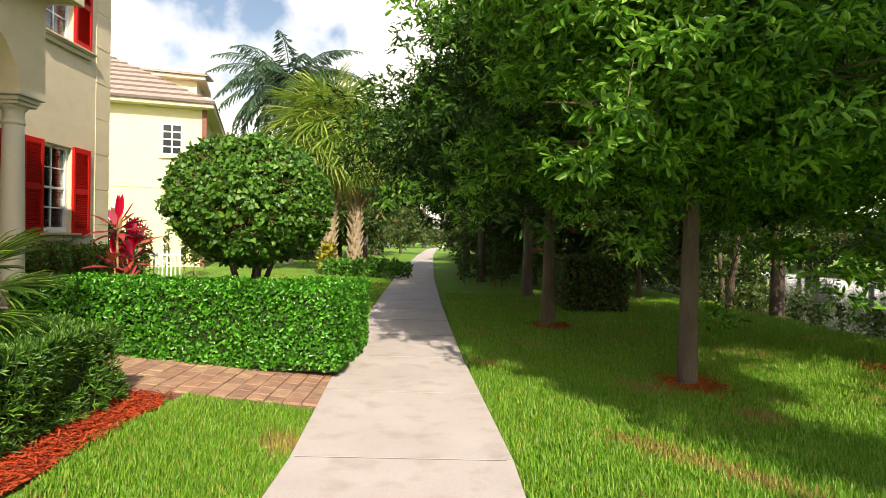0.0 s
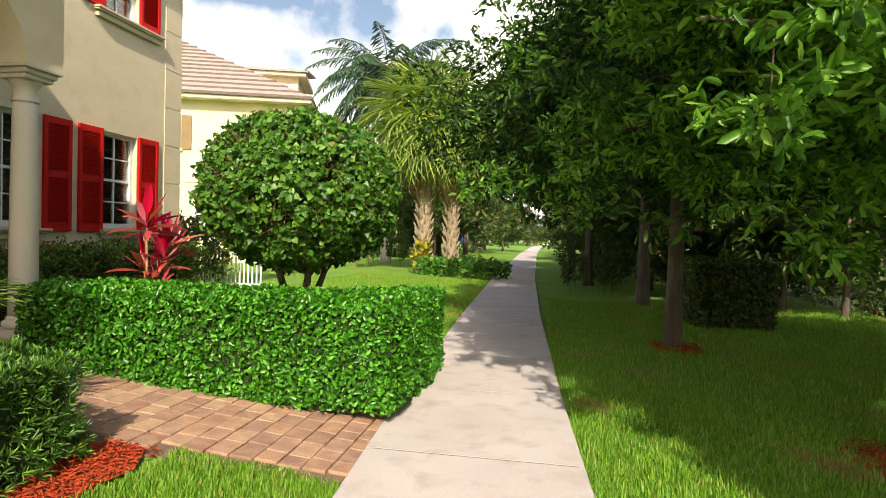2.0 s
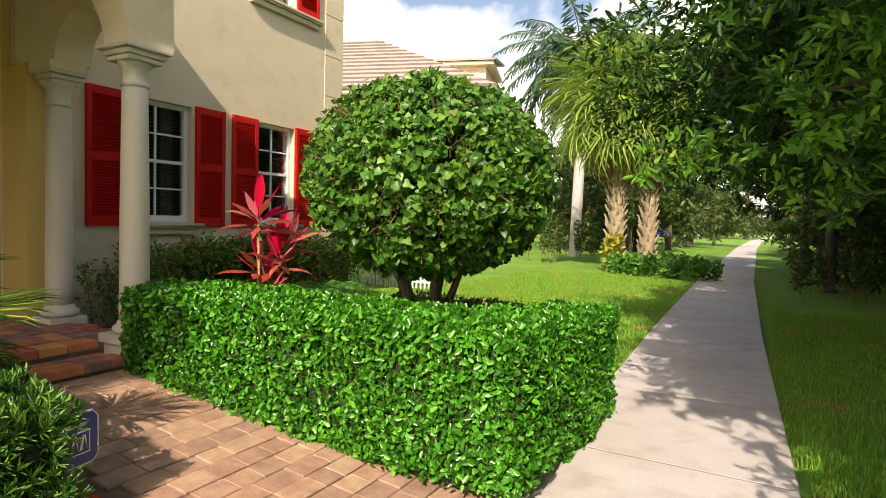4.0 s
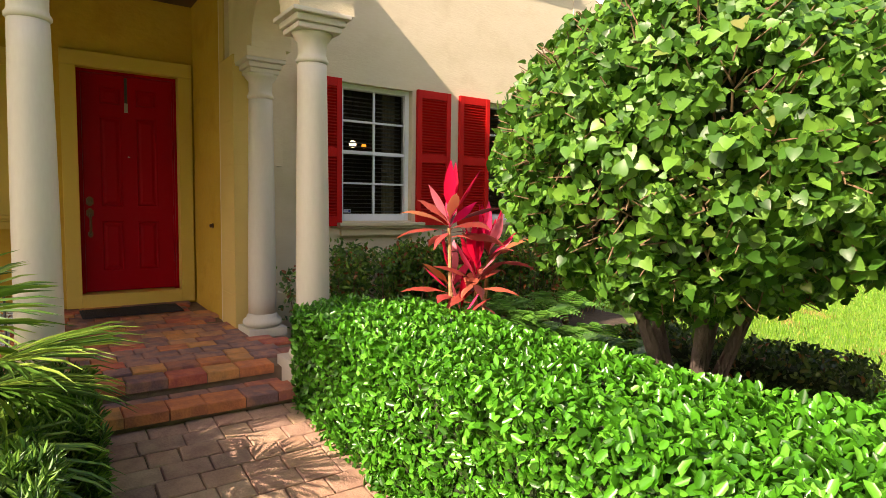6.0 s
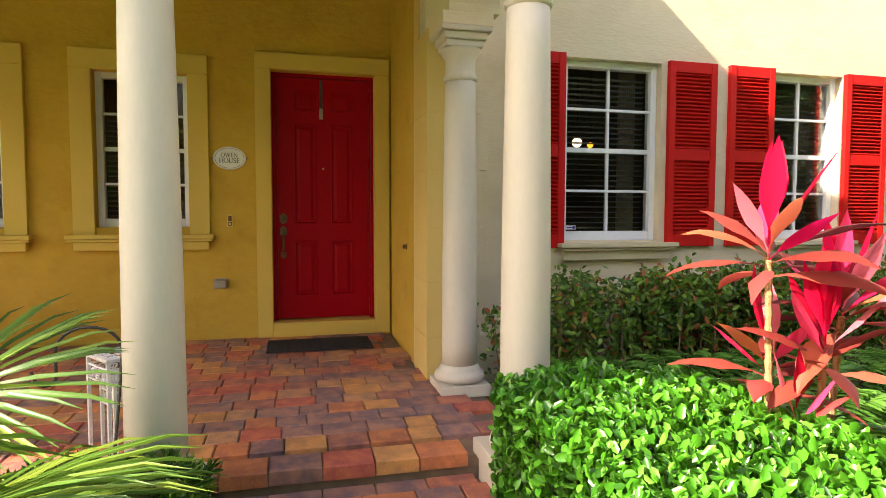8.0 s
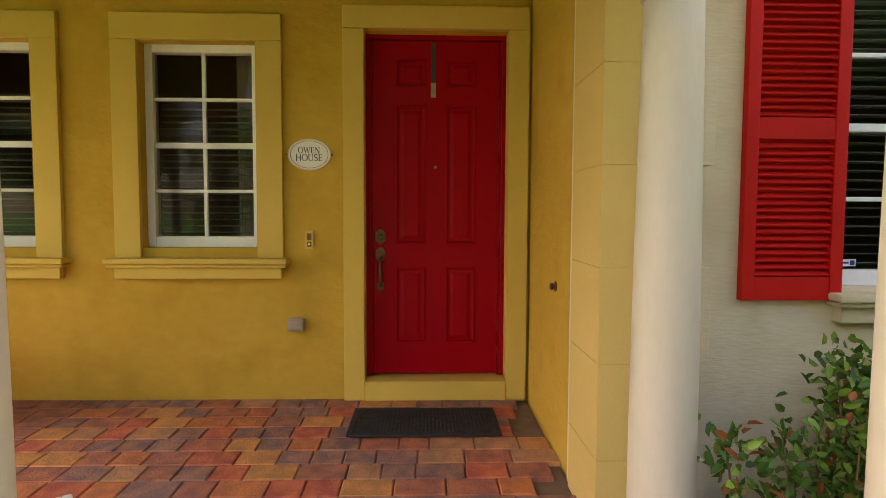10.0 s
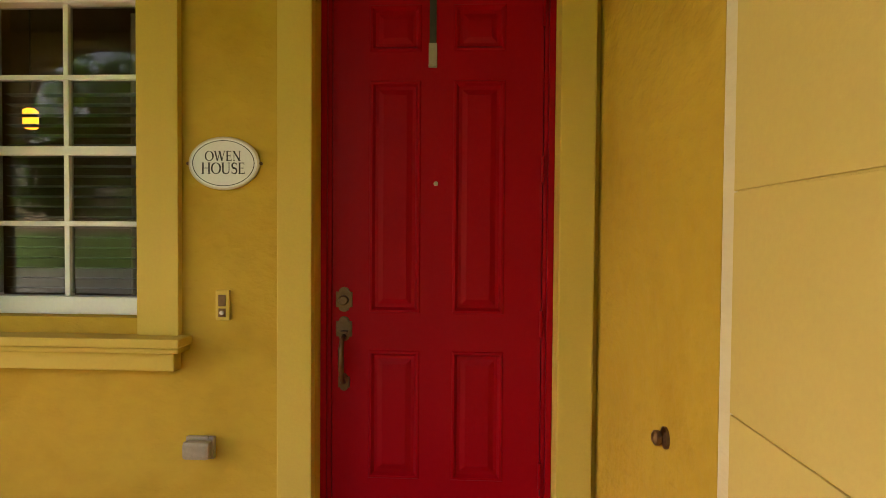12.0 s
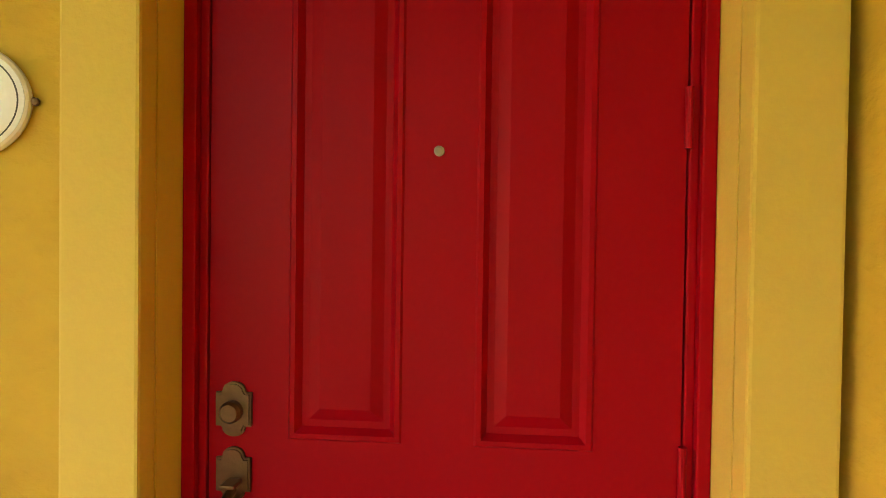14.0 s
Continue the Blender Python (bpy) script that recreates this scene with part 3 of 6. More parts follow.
cL(cmx.outputs[0], ct.nodes["Material Output"].inputs[0])
cv, cq = [], []
for i in range(25):
    a = radians(-80 + 160 * i / 24)
    for j in range(7):
        cv.append((1100 * math.sin(a), 1100 * math.cos(a), -20 + 110 * j))
for i in range(24):
    for j in range(6):
        k = i * 7 + j
        cq.append((k, k + 7, k + 8, k + 1))
backdrop = new("backdrop", mesh_of("backdrop", cv, cq, cm))
structure(backdrop, "bright white clouds low in a pale blue sky", "clouds")

# ---------------------------------------------------------------- the house shell
WX, FX = -7.12, -5.85          # porch wall and front facade
FLOOR = 0.55                   # porch floor


def wall_with_openings(name, axis, face, back, a0, a1, z0, z1, holes, material, label):
    """A wall slab with real rectangular openings. axis 'y': runs along y between x = back and x = face."""
    bm = bmesh.new()
    cuts = sorted({a0, a1, *[h[0] for h in holes], *[h[1] for h in holes]})
    for p, q in zip(cuts, cuts[1:]):
        mid = (p + q) / 2
        spans, z = [], z0
        for h in sorted([h for h in holes if h[0] < mid < h[1]], key=lambda h: h[2]):
            if h[2] > z:
                spans.append((z, h[2]))
            z = h[3]
        if z < z1:
            spans.append((z, z1))
        for s, e in spans:
            if axis == "y":
                add_box(bm, back, p, s, face, q, e)
            else:
                add_box(bm, p, back, s, q, face, e)
    bmesh.ops.remove_doubles(bm, verts=bm.verts, dist=0.0005)
    ob = part(name, bm, material)
    return structure(ob, label, "wall")


W2 = (3.42, 4.14, 1.52, 2.80)
W1 = (2.06, 2.78, 1.52, 2.80)
W3 = (6.98, 7.80, 1.43, 2.81)
W4 = (8.84, 9.56, 1.43, 2.81)
W5 = (8.84, 9.56, 4.50, 5.85)
DOOR = (4.80, 5.72, 0.66, 2.88)
wall_with_openings("wall_porch", "y", WX, WX - 0.2, -3.0, 6.06, 0.0, 6.4, [W1, W2, DOOR], M["stucco_y"], "ochre stucco wall under the porch")
wall_with_openings("wall_front", "y", FX, FX - 0.2, 5.86, 10.62, 0.0, 6.4, [W3, W4, W5], M["stucco"], "beige textured stucco front wall")
structure(part("wall_return", box(WX, 5.86, 0.0, FX - 0.202, 6.06, 6.4), M["stucco_y"]), "ochre stucco side wall beside the door", "wall")
structure(part("wall_north", box(-14.0, 10.42, 0.0, FX - 0.202, 10.62, 6.4), M["stucco"]), "beige stucco end wall of the house", "wall")
structure(part("wall_west", box(-14.2, -3.2, 0.0, -14.0, 10.62, 6.4), M["stucco"]), "beige stucco back wall of the house", "wall")
structure(part("wall_south", box(-14.0, -3.2, 0.0, WX, -3.0, 6.4), M["stucco"]), "beige stucco south wall of the house", "wall")
# room surfaces share the dark colour that stands for an unlit interior
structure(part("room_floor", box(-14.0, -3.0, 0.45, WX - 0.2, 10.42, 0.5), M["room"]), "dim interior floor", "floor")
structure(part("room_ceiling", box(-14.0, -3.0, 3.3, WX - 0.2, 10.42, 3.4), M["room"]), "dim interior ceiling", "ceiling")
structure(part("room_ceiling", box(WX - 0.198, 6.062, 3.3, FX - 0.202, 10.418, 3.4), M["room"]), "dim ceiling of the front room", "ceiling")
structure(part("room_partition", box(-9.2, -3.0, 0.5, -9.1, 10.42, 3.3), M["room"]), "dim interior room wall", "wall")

# unseen opening, added and sized to let sun onto the porch floor
wall_with_openings("wall_porch_end", "x", 0.3, 0.1, WX + 0.002, -4.42, 0.0, 3.62, [(-6.2, -4.75, 0.5, 2.8)], M["stucco_y"], "ochre stucco porch end wall, unseen opening added for sun")

# stucco courses at the corners
for k, z in enumerate(np.arange(0.95, 6.2, 0.62)):
    structure(part("trim", box(FX, 10.2, z + 0.008, FX + 0.012, 10.632, z + 0.612, 0.004), M["stucco"]), "beige stucco corner block", "trim")
PX = -5.55
structure(part("trim", box(FX - 0.118, 5.850, 0.55, PX - 0.004, 5.998, 2.836), M["pier"]), "recessed joints between pale stucco blocks", "trim")
for k, (z0, z1) in enumerate(((0.50, 0.799), (0.802, 1.174), (1.177, 1.542), (1.545, 1.924), (1.927, 2.299), (2.302, 2.838))):
    structure(part("trim", box(FX - 0.123, 5.846, z0, PX, 6.0, z1, 0.002), M["pier"]), "pale stucco block at the wall's end", "trim")
    structure(part("trim", box(FX + 0.002, 6.002, z0, PX, 6.22 + (0.05 if k % 2 == 0 else 0), z1, 0.002), M["stucco"]), "beige stucco block at the wall's end", "trim")
structure(part("trim", box(FX - 0.123, 5.846, 2.841, FX + 0.014, 5.859, 3.55, 0.002), M["pier"]), "pale stucco block at the wall's end", "trim")

# roofs
roof = empty("roof", (-10, 4, 6.4))


def world_part(name, bm, material, parent, label=""):
    ob = part(name, bm, material, None)
    ob.parent = parent
    ob.matrix_parent_inverse = parent.matrix_world.inverted()
    if label:
        ob["label"] = label
    return ob


def roof_slab(pts, material, name, parent, thick=0.12):
    bm = bmesh.new()
    lo = [bm.verts.new(p) for p in pts]
    hi = [bm.verts.new((p[0], p[1], p[2] + thick)) for p in pts]
    n = len(pts)
    for i in range(n):
        bm.faces.new((lo[i], lo[(i + 1) % n], hi[(i + 1) % n], hi[i]))
    bm.faces.new(list(reversed(lo)))
    bm.faces.new(hi)
    bmesh.ops.recalc_face_normals(bm, faces=bm.faces)
    return world_part(name, bm, material, parent)


roof_slab([(-5.4, -3.6, 6.4), (-5.4, 11.1, 6.4), (-9.9, 7.0, 8.3), (-9.9, 0.5, 8.3)], M["tile"], "roof_face", roof)
roof_slab([(-5.4, 11.1, 6.4), (-14.6, 11.1, 6.4), (-9.9, 7.0, 8.3)], M["tile"], "roof_face", roof)
roof_slab([(-14.6, 11.1, 6.4), (-14.6, -3.6, 6.4), (-9.9, 0.5, 8.3), (-9.9, 7.0, 8.3)], M["tile"], "roof_face", roof)
roof_slab([(-14.6, -3.6, 6.4), (-5.4, -3.6, 6.4), (-9.9, 0.5, 8.3)], M["tile"], "roof_face", roof)
structure(roof, "hipped tile roof of the beige house", "roof")

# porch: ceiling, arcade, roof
# the ceiling's shade is partly in its dark colour
structure(part("ceiling", box(WX, 0.1, 3.62, -4.42, 5.86, 3.70), M["soffit"]), "porch ceiling coloured dark for shade", "ceiling")


def arcade(axis, a0, a1, arches, z_spring, z_top, t0, t1):
    """A wall over columns with round arches; arches: (from, to)."""
    pts = [(a0, z_spring)]
    for p, q in arches:
        r, c = (q - p) / 2, (p + q) / 2
        pts.append((p, z_spring))
        for k in range(1, 24):
            a = math.pi * (1 - k / 24)
            pts.append((c + r * math.cos(a), z_spring + min(r, 0.72) * math.sin(a)))
        pts.append((q, z_spring))
    pts += [(a1, z_spring), (a1, z_top), (a0, z_top)]
    return extrude_poly(pts, axis, t0, t1)


CX, CYB, CYC = -4.24, 6.012, 4.455
SPRING = 2.84
front = part("porch_arcade", arcade("x", 0.1, 6.24, [(1.15, 2.7), (3.0, 4.30), (4.62, 5.86)], SPRING, 3.96, CX - 0.17, CX + 0.17), M["stucco"])
structure(front, "beige stucco arcade wall on columns", "wall")
side = part("porch_arcade", arcade("y", FX + 0.002, CX - 0.172, [(-5.20, CX - 0.185)], SPRING, 3.96, 5.90, 6.22), M["stucco"])
structure(side, "beige stucco side arch of the porch", "wall")
proof = empty("porch_roof", (-5.5, 2, 4))
roof_slab([(-3.74, -0.2, 4.06), (-3.74, 6.38, 4.06), (-5.84, 6.38, 4.42), (-5.84, -0.2, 4.42)], M["tile_red"], "roof_face", proof, 0.07)
roof_slab([(-5.842, -0.2, 4.42), (-5.842, 5.85, 4.42), (-7.11, 5.85, 4.64), (-7.11, -0.2, 4.64)], M["tile_red"], "roof_face", proof, 0.07)
world_part("fascia", box(-3.80, -0.2, 3.90, -3.742, 6.38, 4.058, 0.008), M["trim"], proof, "cream painted fascia board")
world_part("fascia", box(-3.84, -0.2, 3.97, -3.802, 6.40, 4.056, 0.006), M["trim"], proof, "cream painted fascia board")
world_part("soffit", box(-5.84, -0.2, 3.962, -3.845, 6.36, 4.03), M["trim"], proof, "cream soffit board")
world_part("fascia", box(-5.84, 6.365, 3.93, -3.845, 6.42, 4.058, 0.008), M["trim"], proof, "cream painted fascia board")
for k in range(23):
    y = 6.28 - k * 0.29
    world_part("tile", lathe([(0.055, 0.0), (0.062, 0.02), (0.062, 0.22), (0.052, 0.24)], 10), M["tile_red"], proof).matrix_basis = pose(-3.70, y, 4.13, 0, -78, 0)
structure(proof, "brown tiled porch roof with cream eaves", "roof")


def column(x, y, base_z, top_z, r, name="porch_column", square=0.19, c=1.0):
    th = empty(name, (x, y, base_z))
    h = top_z - base_z
    part("plinth", box(-square, -square, 0, square, square, 0.075, 0.008), M["column"], th)
    part("base", lathe([(r * 1.12, 0.075), (r * 1.42, 0.085), (r * 1.5, 0.11), (r * 1.42, 0.135), (r * 1.2, 0.145), (r * 1.2, 0.16), (r * 1.06, 0.185)], 40), M["column"], th, smooth=True)
    prof = [(r * 1.05, 0.18)]
    for k in range(1, 13):
        f = k / 12
        prof.append((r * (1.05 - 0.17 * f ** 1.8), 0.18 + (h - 0.18 - 0.30) * f))
    part("shaft", lathe(prof, 40), M["column"], th, smooth=True)
    t = h - 0.30
    part("neck", lathe([(r * 0.88, t - 0.01), (r * 0.98, t), (r * 1.0, t + 0.015), (r * 0.9, t + 0.03), (r * 0.86, t + 0.05), (r * 0.88, t + 0.13), (r * 1.1, t + 0.155), (r * 1.25, t + 0.185)], 40), M["column"], th, smooth=True)
    part("capital", add_box(box(-0.15 * c, -0.15 * c, h - 0.115, 0.15 * c, 0.15 * c, h - 0.075, 0.012), -0.17 * c, -0.17 * c, h - 0.075, 0.17 * c, 0.17 * c, h - 0.03, 0.012), M["column"], th)
    part("abacus", box(-0.20 * c, -0.20 * c, h - 0.03, 0.20 * c, 0.20 * c, h, 0.008), M["column"], th)
    return tagged(th, "smooth cream round porch column on a square base", "column", "porch columns")


column(CX, CYB, 0.47, SPRING, 0.109)
column(CX, CYC, 0.47, SPRING, 0.109)
column(CX, 2.85, 0.47, SPRING, 0.109)
column(CX, 1.0, 0.47, SPRING, 0.109)
column(-5.345, 6.014, 0.49, 2.76, 0.108, "engaged_column", 0.16, 0.8)
structure(part("arch_impost", box(PX + 0.003, 5.86, 2.761, -5.19, 6.18, SPRING - 0.002, 0.006), M["stucco"]), "stucco block over the engaged column", "trim")

# ---------------------------------------------------------------- windows


def window(name, y0, y1, z0, z1, face, cover=0.97, n_rows=4):
    """A white framed window in a wall that faces +x, with muntins, panes and a blind."""
    th = empty(name, (face, (y0 + y1) / 2, z0))
    hw, h, d = (y1 - y0) / 2, z1 - z0, -0.10
    fw = 0.05
    bm = box(d - 0.05, -hw, 0, d + 0.03, -hw + fw, h, 0.005)
    add_box(bm, d - 0.05, hw - fw, 0, d + 0.03, hw, h, 0.005)
    add_box(bm, d - 0.05, -hw + fw, h - fw, d + 0.028, hw - fw, h, 0.005)
    add_box(bm, d - 0.05, -hw + fw, 0, d + 0.028, hw - fw, fw + 0.02, 0.005)
    part("window_frame", bm, M["white"], th, "white painted window frame")
    ih, iw = h - 2 * fw - 0.02, 2 * hw - 2 * fw
    zb = fw + 0.02
    part("muntin", box(d - 0.022, -0.011, zb, d + 0.008, 0.011, zb + ih, 0.003), M["white"], th)
    for k in range(1, n_rows):
        t = 0.018 if k == 2 else 0.010
        part("muntin", box(d - 0.02, -iw / 2, zb + ih * k / n_rows - t, d + 0.012, iw / 2, zb + ih * k / n_rows + t, 0.003), M["white"], th)
    for k in range(n_rows):
        for s in (-1, 1):
            a, b = (-iw / 2, -0.011) if s < 0 else (0.011, iw / 2)
            p = part("pane", box(d - 0.012, a, zb + ih * k / n_rows + 0.01, d - 0.007, b, zb + ih * (k + 1) / n_rows - 0.01), M["glass"], th)
            p.visible_shadow = False
    bm = bmesh.new()
    for k in range(int(cover * ih / 0.042)):
        z = zb + 0.02 + k * 0.042
        v = [bm.verts.new(c) for c in ((d - 0.10, -iw / 2, z), (d - 0.10, iw / 2, z), (d - 0.064, iw / 2, z + 0.006), (d - 0.064, -iw / 2, z + 0.006))]
        w = [bm.verts.new((q.co.x, q.co.y, q.co.z + 0.003)) for q in v]
        bm.faces.new(list(reversed(v)))
        bm.faces.new(w)
        for i in range(4):
            bm.faces.new((v[i], v[(i + 1) % 4], w[(i + 1) % 4], w[i]))
    part("blind", bm, M["blind"], th, "dark horizontal slatted blind")
    bm = bmesh.new()
    for s in (1,):
        for k in range(8):
            y = s * (iw / 2 - 0.02 - 0.018 * k)
            tube(bm, [(d - 0.19, y, 0.03), (d - 0.19, y, h - 0.02)], 0.016, 6)
    part("curtain", bm, M["curtain"], th, "beige curtain inside")
    return structure(th, "white framed window with dark slatted blind", "window")


def sill(y0, y1, z, face, material, label):
    """A moulded sill in three courses, its top at z."""
    th = empty("window_sill", (face, (y0 + y1) / 2, z))
    w = (y1 - y0) / 2
    part("sill_top", box(0.001, -w, -0.035, 0.115, w, 0.0, 0.008), material, th)
    part("sill_moulding", box(0.001, -w + 0.01, -0.058, 0.095, w - 0.01, -0.037, 0.008), material, th)
    part("sill_apron", box(0.001, -w + 0.045, -0.13, 0.06, w - 0.045, -0.06, 0.006), material, th)
    return structure(th, label, "window sill")


window("window_1", *W1, WX, 0.80)
window("window_2", *W2, WX, 0.76)
window("window_3", *W3, FX)
window("window_4", *W4, FX)
window("window_5", *W5, FX)
for w in (W1, W2):
    y0, y1, z0, z1 = w
    th = empty("window_casing", (WX, (y0 + y1) / 2, z0))
    hw, h = (y1 - y0) / 2, z1 - z0
    part("side_casing", box(0.001, -hw - 0.16, -0.06, 0.035, -hw, h, 0.004), M["trim_y"], th)
    part("side_casing", box(0.001, hw, -0.06, 0.035, hw + 0.16, h, 0.004), M["trim_y"], th)
    part("head_casing", box(0.001, -hw - 0.16, h + 0.001, 0.037, hw + 0.16, h + 0.16, 0.004), M["trim_y"], th)
    structure(th, "flat ochre casing round a porch window", "trim")
    sill(y0 - 0.20, y1 + 0.20, z0 - 0.06, WX, M["trim_y"], "moulded ochre window sill")
sill(W3[0] - 0.07, W3[1] + 0.11, 1.415, FX, M["sill"], "moulded cream window sill")
sill(W4[0] - 0.07, W4[1] + 0.11, 1.415, FX, M["sill"], "moulded cream window sill")
sill(W5[0] - 0.2, W5[1] + 0.5, 4.49, FX, M["sill"], "moulded cream window sill")


def shutter(y0, y1, z0, z1):
    th = empty("shutter", (FX, (y0 + y1) / 2, z0))
    w, h, st = (y1 - y0) / 2, z1 - z0, 0.055
    part("stile", box(0.002, -w, 0, 0.042, -w + st, h, 0.004), M["shutter"], th)
    part("stile", box(0.002, w - st, 0, 0.042, w, h, 0.004), M["shutter"], th)
    for z, t in ((0, 0.10), (h * 0.5 - 0.045, 0.09), (h - 0.085, 0.085)):
        part("rail", box(0.002, -w + st, z, 0.038, w - st, z + t, 0.003), M["shutter"], th)
    part("backing", box(0.001, -w + st, 0.05, 0.008, w - st, h - 0.05), M["shutter"], th)
    sm = bmesh.new()
    v = [sm.verts.new(c) for c in ((0.009, -w + st, 0.016), (0.033, -w + st, 0), (0.036, -w + st, 0.005), (0.011, -w + st, 0.022), (0.009, w - st, 0.016), (0.033, w - st, 0), (0.036, w - st, 0.005), (0.011, w - st, 0.022))]
    for f in ((0, 1, 2, 3), (7, 6, 5, 4), (1, 0, 4, 5), (2, 1, 5, 6), (3, 2, 6, 7), (0, 3, 7, 4)):
        sm.faces.new([v[i] for i in f])
    first = None
    for lo, hi in ((0.105, h * 0.5 - 0.05), (h * 0.5 + 0.05, h - 0.09)):
        for z in np.arange(lo, hi - 0.01, 0.030):
            if first is None:
                first = part("slat", sm, M["shutter"], th)
                first.location.z = z
            else:
                ob = under(new("slat", first.data), th)
                ob.location.z = z
    return tagged(th, "bright red wooden louvred shutter on a beige wall", "shutter", "house shutters")


for a, b in ((6.53, 6.965), (7.845, 8.28), (8.405, 8.835), (9.57, 10.02)):
    shutter(a, b, 1.38, 2.83)
for a, b in ((8.405, 8.835), (9.57, 10.02)):
    shutter(a, b, 4.50, 5.95)

# ---------------------------------------------------------------- door
casing = empty("door_casing", (WX, 5.26, FLOOR))
part("side_casing", box(0.001, -0.581, 0.0, 0.05, -0.45, 2.33, 0.006), M["trim_y"], casing)
part("side_casing", box(0.001, 0.45, 0.0, 0.05, 0.578, 2.33, 0.006), M["trim_y"], casing)
part("head_casing", box(0.001, -0.581, 2.331, 0.052, 0.578, 2.47, 0.006), M["trim_y"], casing)
part("threshold", box(-0.19, -0.449, 0.0, 0.055, 0.449, 0.125, 0.006), M["trim_y"], casing)
part("jamb", box(-0.16, -0.459, 0.126, 0.0, -0.450, 2.33), M["trim_y"], casing)
part("jamb", box(-0.16, 0.450, 0.126, 0.0, 0.459, 2.33), M["trim_y"], casing)
part("frame_stop", add_box(box(-0.16, -0.4495, 0.126, -0.075, -0.425, 2.30, 0.004), -0.16, -0.425, 0.126, -0.088, -0.4085, 2.30, 0.004), M["door"], casing, "red door frame")
part("frame_stop", add_box(box(-0.16, 0.425, 0.126, -0.075, 0.4495, 2.30, 0.004), -0.16, 0.4085, 0.126, -0.088, 0.425, 2.30, 0.004), M["door"], casing, "red door frame")
part("frame_stop", box(-0.16, -0.4495, 2.301, -0.075, 0.4495, 2.33, 0.004), M["door"], casing, "red door frame")
structure(casing, "wide ochre casing round the front door", "trim")

door = empty("door_1", (WX - 0.09, 5.26, 0.69))
DH = 2.155
HW = 0.405
cols = ((-0.262, -0.062), (0.062, 0.262))
rows = ((0.20, 0.705), (0.851, 1.75), (1.86, 2.04))
bm = bmesh.new()
ys_ = [-HW, -0.262, -0.062, 0.062, 0.262, HW]
zs_ = [0, 0.20, 0.705, 0.851, 1.75, 1.86, 2.04, DH]
for i in range(5):
    for j in range(7):
        if i in (1, 3) and j in (1, 3, 5):
            continue
        add_box(bm, -0.045, ys_[i], zs_[j], 0.0, ys_[i + 1], zs_[j + 1])
bmesh.ops.remove_doubles(bm, verts=bm.verts, dist=0.0005)
part("door_leaf", bm, M["door"], door)
for a, b in cols:
    for lo, hi in rows:
        bm = bmesh.new()
        prof = ((0.0, 0.0), (0.004, 0.004), (0.012, 0.004), (0.022, -0.009), (0.034, -0.009), (0.055, -0.001))
        rings = [[bm.verts.new((x, yy, zz)) for yy, zz in ((a + o, lo + o), (b - o, lo + o), (b - o, hi - o), (a + o, hi - o))] for o, x in prof]
        for q, s in zip(rings, rings[1:]):
            for k in range(4):
                bm.faces.new((q[k], q[(k + 1) % 4], s[(k + 1) % 4], s[k]))
        bm.faces.new(rings[-1])
        part("door_panel", bm, M["door"], door)
for z in (0.18, 0.768, 1.358, 1.95):
    part("hinge", lathe([(0.007, 0), (0.007, 0.10)], 12, (0.008, HW + 0.0005, z)), M["door"], door, "painted red hinge")


def scalloped_plate(cy, cz, w, h):
    """A plate with a rounded top and bottom and notched shoulders."""
    pts = []
    for k in range(13):
        a = math.pi * k / 12
        pts.append((cy + 0.62 * w * math.cos(a), cz + 0.70 * h + 0.30 * h * math.sin(a)))
    pts += [(cy - 0.70 * w, cz + 0.62 * h), (cy - w, cz + 0.62 * h), (cy - w, cz - 0.62 * h), (cy - 0.70 * w, cz - 0.62 * h)]
    for k in range(13):
        a = math.pi + math.pi * k / 12
        pts.append((cy + 0.62 * w * math.cos(a), cz - 0.70 * h + 0.30 * h * math.sin(a)))
    pts += [(cy + 0.70 * w, cz - 0.62 * h), (cy + w, cz - 0.62 * h), (cy + w, cz + 0.62 * h), (cy + 0.70 * w, cz + 0.62 * h)]
    bm = extrude_poly(pts, "x", 0.0006, 0.010)
    bmesh.ops.bevel(bm, geom=[e for e in bm.edges if all(v.co.x > 0.009 for v in e.verts)], offset=0.0035, segments=2, affect="EDGES")
    return bm


lock = part("deadbolt", scalloped_plate(-0.358, 0.902, 0.032, 0.048), M["bronze"], door, "scalloped bronze deadbolt plate")
part("cylinder", lathe([(0.019, 0), (0.019, 0.012), (0.015, 0.018), (0.006, 0.018)], 20), M["bronze"], lock).matrix_basis = pose(0.010, -0.358, 0.900, 0, 90, 0)
hand = part("handle_set", scalloped_plate(-0.358, 0.787, 0.031, 0.048), M["bronze"], door, "aged bronze handle set")
bm = tube(bmesh.new(), [(0.010, -0.358, 0.76), (0.040, -0.358, 0.752), (0.056, -0.358, 0.72), (0.057, -0.358, 0.66), (0.050, -0.358, 0.61), (0.036, -0.358, 0.585), (0.010, -0.358, 0.58)], [0.009, 0.009, 0.011, 0.012, 0.010, 0.009, 0.009], 10)
part("door_grip", bm, M["bronze"], hand, smooth=True)
part("thumb_latch", box(0.010, -0.365, 0.775, 0.045, -0.339, 0.783, 0.003), M["bronze"], hand)
part("lower_plate", scalloped_plate(-0.358, 0.578, 0.022, 0.034), M["bronze"], hand)
part("peephole", lathe([(0.009, 0.0005), (0.009, 0.005), (0.005, 0.006)], 16), M["grey"], door, "small metal peephole").matrix_basis = pose(0.0, -0.003, 1.354, 0, 90, 0)
structure(door, "closed deep red panelled front door", "door")
hk = empty("wreath_hanger", (WX - 0.09, 5.242, 2.507))
